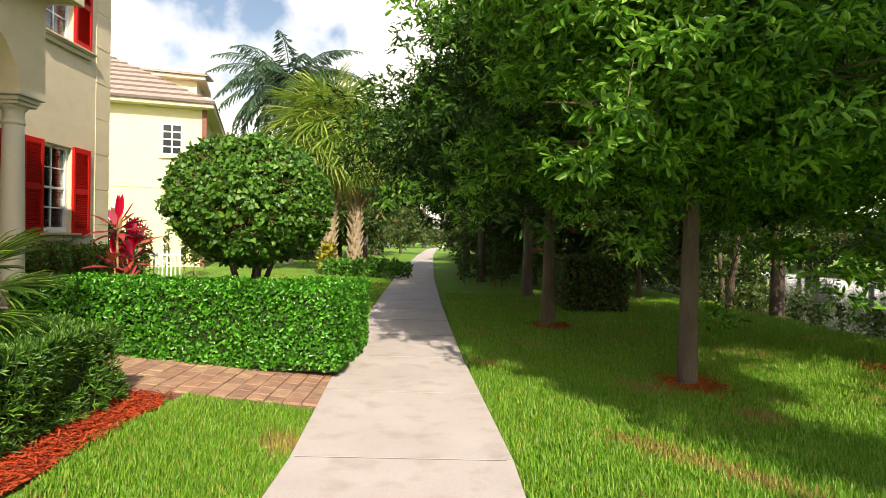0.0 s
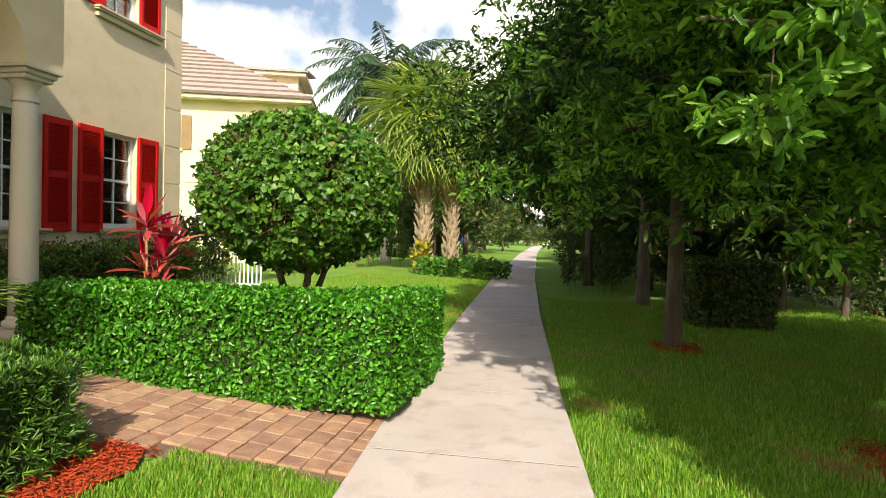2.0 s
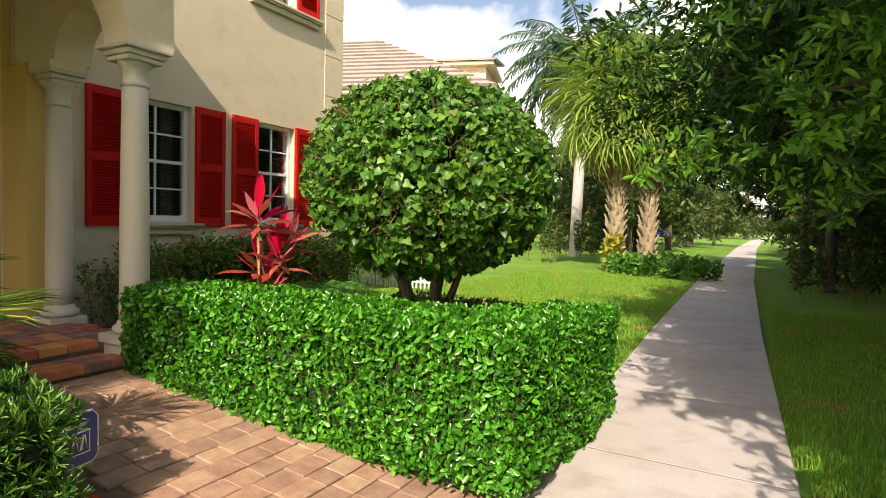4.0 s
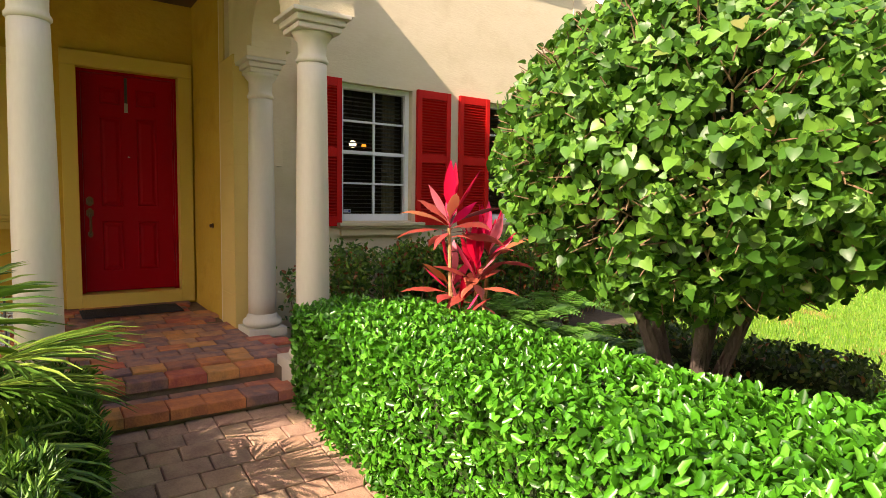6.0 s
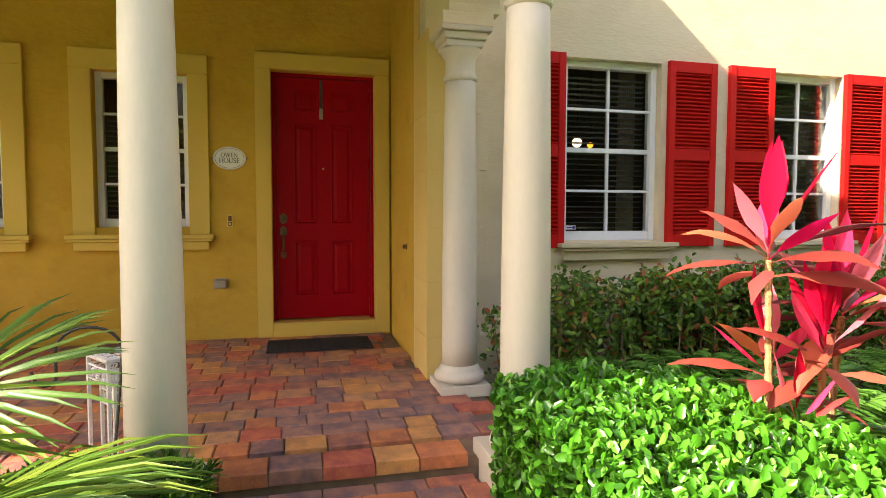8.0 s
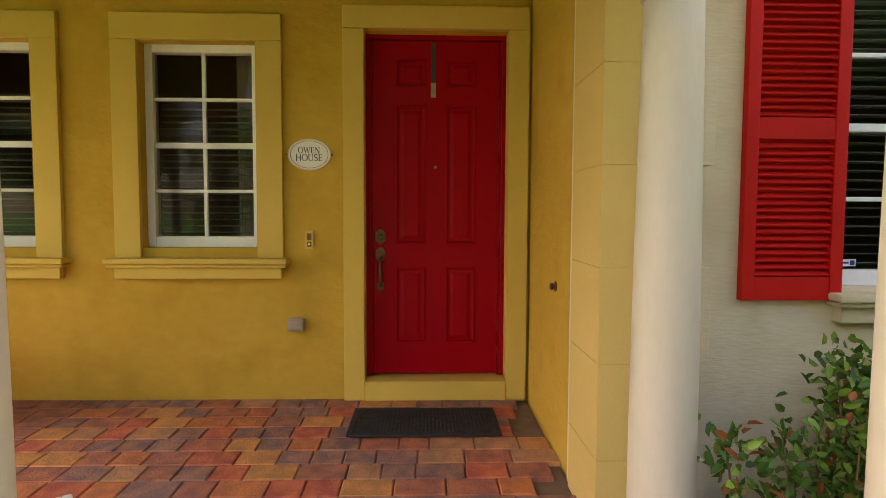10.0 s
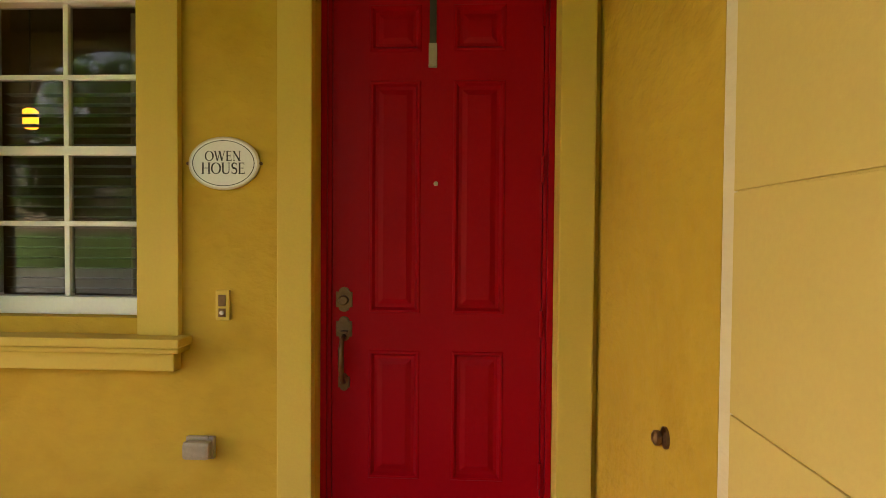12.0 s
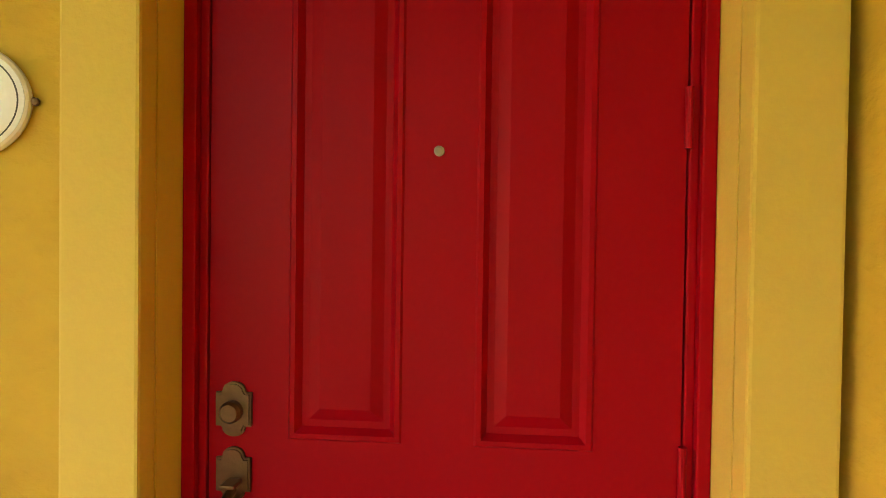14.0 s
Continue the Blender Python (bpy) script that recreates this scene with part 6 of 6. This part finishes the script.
rim = tube(bmesh.new(), [(0.008, a * 1.02, b * 1.02) for a, b in ov + ov[:1]], 0.006, 8, False)
part("rim", rim, M["trim"], sign, "pale raised rim")
for s in (-1, 1):
    part("screw", lathe([(0.007, 0), (0.007, 0.006), (0.003, 0.008)], 10), M["bronze"], sign, "dark screw").matrix_basis = pose(0.002, s * 0.139, 0, 0, 90, 0)


def serif_strokes(ch):
    """Strokes of a roman capital in a unit-high box: (advance, [(points, widths), ...])."""
    def oval(cx, rx):
        a = [2 * math.pi * k / 28 for k in range(29)]
        return [([(cx + rx * math.cos(t), 0.5 + 0.48 * math.sin(t)) for t in a], [0.045 + 0.075 * abs(math.cos(t)) ** 1.5 for t in a])]

    def stem(x, w=0.11):
        return [([(x, 0), (x, 1)], [w, w]), ([(x - 0.12, 0.02), (x + 0.12, 0.02)], [0.045] * 2), ([(x - 0.12, 0.98), (x + 0.12, 0.98)], [0.045] * 2)]

    if ch == "O":
        return 0.90, oval(0.43, 0.39)
    if ch == "H":
        return 0.92, stem(0.16) + stem(0.72) + [([(0.16, 0.52), (0.72, 0.52)], [0.05] * 2)]
    if ch == "E":
        return 0.70, stem(0.16) + [([(0.1, z), (e, z)], [0.05] * 2) for z, e in ((0.975, 0.56), (0.52, 0.48), (0.025, 0.60))] + [([(e, z0), (e, z1)], [0.045, 0.02]) for e, z0, z1 in ((0.56, 0.99, 0.80), (0.48, 0.52, 0.66), (0.48, 0.52, 0.40), (0.60, 0.01, 0.22))]
    if ch == "N":
        return 0.94, stem(0.16, 0.05) + stem(0.74, 0.05) + [([(0.14, 0.99), (0.74, 0.0)], [0.12, 0.12])]
    if ch == "U":
        arc = [(0.44 + 0.28 * math.cos(t), 0.30 + 0.28 * math.sin(t)) for t in np.linspace(math.pi, 2 * math.pi, 15)]
        return 0.90, [([(0.16, 1.0), *arc, (0.72, 1.0)], [0.11] * 6 + [0.06] * 11), ([(0.02, 0.98), (0.29, 0.98)], [0.045] * 2), ([(0.60, 0.98), (0.84, 0.98)], [0.045] * 2)]
    if ch == "W":
        return 1.22, [([(0.12, 1.0), (0.38, 0.0)], [0.11] * 2), ([(0.38, 0.0), (0.62, 0.95)], [0.05] * 2), ([(0.60, 1.0), (0.84, 0.0)], [0.11] * 2), ([(0.84, 0.0), (1.10, 1.0)], [0.05] * 2), ([(0.0, 0.98), (0.25, 0.98)], [0.045] * 2), ([(0.48, 0.98), (0.72, 0.98)], [0.045] * 2), ([(0.99, 0.98), (1.21, 0.98)], [0.045] * 2)]
    top = [(0.30 + 0.20 * math.cos(t), 0.74 + 0.235 * math.sin(t)) for t in np.linspace(0.5, 1.35 * math.pi, 14)]
    low = [(0.29 + 0.22 * math.cos(t), 0.265 + 0.245 * math.sin(t)) for t in np.linspace(0.45 * math.pi, -0.88 * math.pi, 14)]
    return 0.62, [(top + low, [0.04 + 0.08 * math.sin(math.pi * k / 27) for k in range(28)]), ([(0.49, 0.96), (0.49, 0.76)], [0.04, 0.02]), ([(0.07, 0.04), (0.07, 0.26)], [0.04, 0.02])]


def lettering(text, size, parent, z):
    """Roman capitals centred on the plate, as thin raised strokes."""
    bm = bmesh.new()
    total = sum(serif_strokes(c)[0] for c in text)
    at = -total / 2
    for n, c in enumerate(text):
        adv, strokes = serif_strokes(c)
        for m, (pts, widths) in enumerate(strokes):
            x = 0.0152 + 0.0001 * m
            left, right = [], []
            for k, (u, v) in enumerate(pts):
                d = Vector(pts[min(k + 1, len(pts) - 1)]) - Vector(pts[max(k - 1, 0)])
                nrm = Vector((-d.y, d.x)).normalized() * widths[k] * 0.66
                for side, sg in ((left, 1), (right, -1)):
                    side.append(bm.verts.new((x, (at + u + sg * nrm.x) * size, z + (v - 0.5 + sg * nrm.y) * size)))
            for k in range(len(pts) - 1):
                bm.faces.new((left[k], right[k], right[k + 1], left[k + 1]))
        at += adv
    return part("lettering", bm, M["black"], parent, "dark serif lettering")


lettering("OWEN", 0.037, sign, 0.027)
lettering("HOUSE", 0.042, sign, -0.019)
tagged(sign, "oval white house name plaque screwed to the ochre wall", "plaque")

bell = empty("doorbell", (WX, 4.46, 1.575))
part("cover", box(0.001, -0.027, -0.058, 0.016, 0.027, 0.058, 0.006), M["trim_y"], bell, "ochre-painted surround")
part("window_strip", box(0.016, -0.014, -0.004, 0.019, 0.014, 0.04, 0.002), M["bronze"], bell, "dark name strip")
part("push_plate", box(0.016, -0.014, -0.044, 0.019, 0.014, -0.012, 0.002), M["bronze"], bell)
part("button", lathe([(0.008, 0), (0.008, 0.006), (0.004, 0.008)], 14), M["plate"], bell, "small white button").matrix_basis = pose(0.018, 0, -0.028, 0, 90, 0)
tagged(bell, "small ochre-painted doorbell with a dark strip", "doorbell")

outlet = empty("outdoor_outlet", (WX, 4.375, 1.03))
part("back_box", box(0.001, -0.055, -0.04, 0.022, 0.055, 0.045, 0.006), M["grey"], outlet)
part("cover_flap", box(0.023, -0.052, -0.032, 0.062, 0.052, 0.036, 0.014), M["grey"], outlet, "clear grey hinged cover")
part("flap_hinge", box(0.016, -0.035, 0.037, 0.03, 0.035, 0.05, 0.004), M["grey"], outlet)
tagged(outlet, "grey weatherproof outlet box on the ochre wall", "outlet")

stop = empty("wall_stop", (-6.335, 5.86, 1.375))
part("rosette", lathe([(0.026, 0), (0.026, 0.006), (0.012, 0.012)], 18), M["bronze"], stop).matrix_basis = pose(0, -0.001, 0, 90, 0, 0)
part("bumper", lathe([(0.012, 0), (0.018, 0.006), (0.018, 0.016), (0.010, 0.022)], 18), M["bronze"], stop).matrix_basis = pose(0, -0.012, 0, 90, 0, 0)
tagged(stop, "small bronze knob on the side wall", "knob")

dm = empty("doormat", (-6.68, 5.19, float(floor_z(-6.68)) + 0.006))
part("mat_base", box(-0.22, -0.42, 0, 0.22, 0.42, 0.012, 0.004), M["mat"], dm)
bm = bmesh.new()
for k in range(20):
    for j in range(38):
        add_box(bm, -0.205 + k * 0.021, -0.40 + j * 0.0212, 0.012, -0.193 + k * 0.021, -0.389 + j * 0.0212, 0.016)
part("tread", bm, M["mat"], dm)
tagged(dm, "black rubber doormat before the red door", "doormat")

bench = empty("bench", (-6.62, 1.82, float(floor_z(-6.6)) + 0.004))
part("seat", extrude_poly([(-0.19, -0.62), (0.19, -0.62), (0.22, -0.56), (0.22, 0.70), (0.19, 0.80), (-0.19, 0.80), (-0.22, 0.56), (-0.22, -0.56)], "z", 0.41, 0.455), M["white_iron"], bench, "pale stone seat slab")
for s in (-0.42, 0.55):
    part("bench_leg", extrude_poly([(-0.17, 0), (0.17, 0), (0.17, 0.06), (0.11, 0.10), (0.09, 0.22), (0.13, 0.36), (0.17, 0.409), (-0.17, 0.409), (-0.13, 0.36), (-0.09, 0.22), (-0.11, 0.10), (-0.17, 0.06)], "y", s - 0.05, s + 0.05), M["white_iron"], bench, "shaped stone pedestal")
tagged(bench, "pale stone garden bench against the porch wall", "bench")

def plant_stand(half, h, label):
    """A square cast-metal stand: pierced scroll top and friezes on four thin legs."""
    st = empty("plant_stand", (-4.81, 4.195, float(floor_z(-4.8)) + 0.003), 37)
    bm = bmesh.new()
    for a in (-1, 1):
        add_box(bm, -half, a * (half - 0.012) - 0.012, h - 0.016, half, a * (half - 0.012) + 0.012, h, 0.004)
        add_box(bm, a * (half - 0.012) - 0.012, -half + 0.024, h - 0.016, a * (half - 0.012) + 0.012, half - 0.024, h, 0.004)
    part("top_frame", bm, M["white_iron"], st)

    def scroll(frame_of, w, d):
        bm = bmesh.new()
        n = max(2, int(round(w / d)))
        for k in range(n):
            c = -w / 2 + (k + 0.5) * w / n
            for sg in (-1, 1):
                pts = [(c + sg * (0.10 + 0.36 * (1 - t)) * w / n * math.cos(5.2 * t), sg * (0.06 + 0.40 * (1 - t)) * d * math.sin(5.2 * t + 0.5)) for t in np.linspace(0, 1, 9)]
                tube(bm, [frame_of(u, v) for u, v in pts], 0.0045, 4)
        return bm

    for r in (-1, 0, 1):
        part("scrollwork", scroll(lambda u, v: (u, v + r * half * 0.56, h - 0.007), 2 * half - 0.05, half * 0.56), M["white_iron"], st, "cast scroll pattern")
    leg = half - 0.014
    for a in (-1, 1):
        for b in (-1, 1):
            part("leg", box(a * leg - 0.008, b * leg - 0.008, 0, a * leg + 0.008, b * leg + 0.008, h - 0.017, 0.002), M["white_iron"], st)
        zf = h - 0.085
        for way in (0, 1):
            def side(u, v):
                return (a * leg, u, zf + v) if way else (u, a * leg, zf + v)
            part("frieze", scroll(side, 2 * leg - 0.03, 0.055), M["white_iron"], st, "pierced scroll frieze")
            for z in (zf - 0.036, zf + 0.030):
                part("frieze_rail", box(a * leg - 0.005, -leg + 0.009, z, a * leg + 0.005, leg - 0.009, z + 0.008) if way else box(-leg + 0.009, a * leg - 0.005, z, leg - 0.009, a * leg + 0.005, z + 0.008), M["white_iron"], st)
    return tagged(st, label, "plant stand", "nested plant stands")


plant_stand(0.125, 0.455, "taller ornate chalky white metal plant stand")
plant_stand(0.085, 0.335, "smaller white metal plant stand under the taller one")

sh = empty("shepherd_hook", (-4.04, 4.33, 0.27))
pts = [(0, 0, -0.04), (-0.19, -0.02, 0.45), (-0.35, -0.03, 0.76)]
for k in range(13):
    a = math.pi * k / 12
    pts.append((-0.36 - 0.012 * k / 12, -0.03 - 0.125 * (1 - math.cos(a)), 0.79 + 0.10 * math.sin(a)))
pts += [(-0.372, -0.278, 0.72)] + [(-0.372, -0.318 + 0.040 * math.cos(t), 0.69 - 0.036 * math.sin(t)) for t in np.linspace(0.2, math.pi, 7)] + [(-0.372, -0.368, 0.715)]
part("rod", tube(bmesh.new(), pts, 0.0065, 8), M["iron"], sh, smooth=True)
tagged(sh, "thin black iron shepherd hook leaning from the shrub", "garden hook")

ys2 = empty("yard_sign", (-2.42, 4.53, 0.03))
oc = [(-0.10, -0.125), (0.10, -0.125), (0.13, -0.09), (0.13, 0.09), (0.10, 0.125), (-0.10, 0.125), (-0.13, 0.09), (-0.13, -0.09)]
pl = part("panel", extrude_poly([(a, 0.47 + b) for a, b in oc], "x", -0.004, 0.004), M["sign_blue"], ys2, "blue eight-sided sign panel")
ed = tube(bmesh.new(), [(0.0, a * 1.0, 0.47 + b * 1.0) for a, b in oc + oc[:1]], 0.006, 6, False)
part("border", ed, M["plate"], pl, "pale edge")
part("emblem", box(0.0045, -0.085, 0.40, 0.006, 0.085, 0.51), M["plate"], pl, "pale block in place of an emblem")
part("emblem", box(0.0065, -0.078, 0.407, 0.0075, 0.078, 0.503), M["sign_blue"], pl)
for k in (-1, 0, 1):
    part("emblem", extrude_poly([(k * 0.047 - 0.02, 0.42), (k * 0.047 - 0.006, 0.42), (k * 0.047 + 0.004, 0.485), (k * 0.047 + 0.02, 0.42), (k * 0.047 + 0.012, 0.49), (k * 0.047 - 0.004, 0.49)], "x", 0.008, 0.0095), M["plate"], pl)
part("caption_bar", box(0.0045, -0.06, 0.535, 0.006, 0.06, 0.55), M["plate"], pl, "pale bar of small print")
part("stake", box(-0.012, -0.012, -0.05, -0.0045, 0.012, 0.56), M["grey"], ys2, "grey stake")
ys2.matrix_world = pose(-2.50, 4.56, -0.02, 0, 0, 10)
tagged(ys2, "small blue eight-sided yard sign on a stake", "yard sign")

lampi = empty("pendant_lamp", (-8.45, 2.67, 3.3))
part("cord", tube(bmesh.new(), [(0, 0, 0), (0, 0, -0.70)], 0.006, 6), M["iron"], lampi)
part("shade", lathe([(0.03, -0.82), (0.042, -0.81), (0.042, -0.71), (0.025, -0.695)], 16), M["lamp"], lampi, "glowing amber shade")
tagged(lampi, "small lit amber pendant lamp inside the window", "lamp")

for x, y, z, r, mt, label in ((-6.83, 7.578, 2.31, 0.045, "lamp_white", "small lit white globe lamp inside the front window"), (-7.2, 7.914, 2.34, 0.03, "lamp", "small lit amber lamp inside the front window")):
    gl = empty("pendant_lamp", (x, y, 3.3))
    part("cord", tube(bmesh.new(), [(0, 0, 0), (0, 0, z - 3.3 + r)], 0.005, 6), M["iron"], gl)
    bm = bmesh.new()
    bmesh.ops.create_uvsphere(bm, u_segments=16, v_segments=10, radius=r)
    bmesh.ops.translate(bm, vec=(0, 0, z - 3.3), verts=bm.verts)
    part("shade", bm, M[mt], gl, "glowing glass globe", smooth=True)
    tagged(gl, label, "lamp")
sticker = empty("window_sticker", (FX - 0.1065, W3[0] + 0.105, W3[2] + 0.10))
part("sticker_sheet", box(0, -0.035, -0.016, 0.0006, 0.045, 0.016), M["plate"], sticker, "white printed sheet")
part("emblem", box(0.0007, 0.018, -0.011, 0.0012, 0.040, 0.011), M["sign_blue"], sticker, "blue mark")
part("caption_bar", box(0.0007, -0.030, -0.004, 0.0012, 0.012, 0.004), M["sign_blue"], sticker, "bar of small print")
tagged(sticker, "small white and blue sticker on the window glass", "sticker")

# ---------------------------------------------------------------- neighbouring house and street
nb = empty("neighbour_house", (-14, 30, 0))
world_part("wall", add_box(box(-22, 25.0, -0.1, -10.0, 25.25, 6.75), -10.25, 25.25, -0.1, -10.0, 34, 6.75), M["far_wall"], nb, "pale yellow stucco wall")
world_part("wall_band", box(-22, 24.97, 3.35, -9.97, 25.0, 3.47, 0.01), M["far_wall"], nb)
world_part("eave", box(-22.5, 24.45, 6.75, -9.5, 24.55, 6.97, 0.01), M["trim"], nb, "cream fascia")
world_part("eave", box(-9.6, 24.56, 6.75, -9.5, 34.5, 6.97, 0.01), M["trim"], nb, "cream fascia")
world_part("soffit", box(-22.5, 24.56, 6.75, -9.61, 34.5, 6.80), M["trim"], nb)
world_part("downspout", box(-9.99, 24.92, 0.0, -9.80, 25.10, 6.74, 0.01), M["tile_red"], nb, "brown downspout")
rows_n = 13
for k in range(rows_n):
    f0, f1 = k / rows_n, (k + 1) / rows_n
    y0, y1 = 24.4 + 7.6 * f0, 24.4 + 7.6 * f1
    z0, z1 = 6.97 + 4.3 * f0, 6.97 + 4.3 * f1
    xr0, xr1 = -9.45 - 7.6 * f0, -9.45 - 7.6 * f1
    bm = bmesh.new()
    v = [bm.verts.new(c) for c in ((-26, y0, z0 + 0.05), (xr0, y0, z0 + 0.05), (xr1, y1 + 0.03, z1), (-26, y1 + 0.03, z1), (-26, y0, z0 - 0.05), (xr0, y0, z0 - 0.05))]
    bm.faces.new(v[:4])
    world_part("tile_course", bm, M["tile"], nb)
    # shadow line under each course, painted as a dark strip
    world_part("tile_edge", box(-26, y0 - 0.03, z0 - 0.06, xr0, y0 + 0.02, z0 + 0.055), M["tile_edge"], nb, "tile edge coloured dark as a shadow line")
    bm = bmesh.new()
    v = [bm.verts.new(c) for c in ((xr0, y0, z0 + 0.05), (xr0, 35, z0 + 0.05), (xr1, 35, z1), (xr1, y1 + 0.03, z1))]
    bm.faces.new(v)
    world_part("tile_course", bm, M["tile"], nb)
world_part("upper_wall", box(-13.2, 29.0, 7.5, -10.6, 32.0, 8.9), M["far_wall"], nb)
world_part("upper_eave", box(-13.5, 28.6, 8.9, -10.2, 32.4, 9.08, 0.01), M["trim"], nb)
roof_slab([(-13.5, 28.5, 9.08), (-10.1, 28.5, 9.08), (-10.1, 32.4, 9.75), (-13.5, 32.4, 9.75)], M["tile"], "upper_roof", nb, 0.1)
for (x0, x1, z0, z1, sh_) in ((-11.55, -10.75, 4.75, 6.05, False), (-15.5, -14.8, 4.75, 6.05, True), (-14.2, -13.4, 1.0, 2.4, True)):
    wv = world_part("window", box(x0, 24.94, z0, x1, 24.998, z1, 0.01), M["white"], nb, "white window")
    for k in range(4):
        for j in range(2):
            xx, zz = x0 + 0.07 + j * (x1 - x0 - 0.06) / 2, z0 + 0.07 + k * (z1 - z0 - 0.06) / 4
            pb = part("pane", box(xx, 24.925, zz, xx + (x1 - x0) / 2 - 0.10, 24.938, zz + (z1 - z0) / 4 - 0.08), M["dark_glass"], wv)
    world_part("sill", box(x0 - 0.1, 24.9, z0 - 0.14, x1 + 0.1, 24.998, z0 - 0.02, 0.01), M["trim"], nb)
    if sh_:
        world_part("shutter", box(x1 + 0.03, 24.94, z0 - 0.05, x1 + 0.43, 24.998, z1 + 0.05, 0.01), M["brown"], nb, "brown shutter")
turn = Matrix.Translation((-10.0, 25, 0)) @ Matrix.Rotation(radians(17), 4, "Z") @ Matrix.Translation((10.0, -25, 0))
nb.matrix_world = turn @ nb.matrix_world
tagged(nb, "pale yellow two-storey house with a grey tile roof", "house")

fence = empty("fence", (-6.6, 13.5, 0.1))
for k in range(17):
    part("picket", box(-0.8 + k * 0.1, -0.012, 0, -0.765 + k * 0.1, 0.012, 0.95, 0.004), M["white"], fence)
part("rail", box(-0.85, -0.02, 0.82, 0.85, 0.02, 0.88, 0.004), M["white"], fence)
part("rail", box(-0.85, -0.02, 0.12, 0.85, 0.02, 0.18, 0.004), M["white"], fence)
tagged(fence, "low white picket fence between the houses", "fence")


def car(x, y, rz, paint, label):
    th = empty("car", (x, y, 0), rz)
    prof = [(-2.15, 0.35), (-2.2, 0.62), (-2.05, 0.85), (-1.5, 0.92), (-0.95, 1.38), (0.55, 1.42), (1.35, 0.98), (2.05, 0.86), (2.2, 0.62), (2.15, 0.35)]
    bm = extrude_poly(prof, "y", -0.85, 0.85)
    bmesh.ops.bevel(bm, geom=[e for e in bm.edges], offset=0.07, segments=2, affect="EDGES")
    part("body", bm, paint, th, smooth=True)
    part("windscreen", extrude_poly([(-1.38, 0.96), (-0.93, 1.34), (0.53, 1.37), (1.2, 1.0)], "y", -0.862, 0.862), M["dark_glass"], th, "dark tinted glass")
    for a in (-1.35, 1.35):
        for b in (-0.80, 0.80):
            wh = empty("wheel")
            wh.parent = th
            wh.matrix_basis = pose(a, b, 0.33, 90, 0, 0)
            part("tyre", lathe([(0.2, -0.09), (0.32, -0.09), (0.33, 0), (0.32, 0.09), (0.2, 0.09)], 20), M["rubber"], wh)
            part("rim", lathe([(0.2, -0.095), (0.2, 0.095)], 16), M["grey"], wh)
    return tagged(th, label, "car")


car(-9.8, 76, 70, M["car"], "blue parked car on the far street")
car(-8.3, 84, 70, M["car_w"], "silver parked car on the far street")
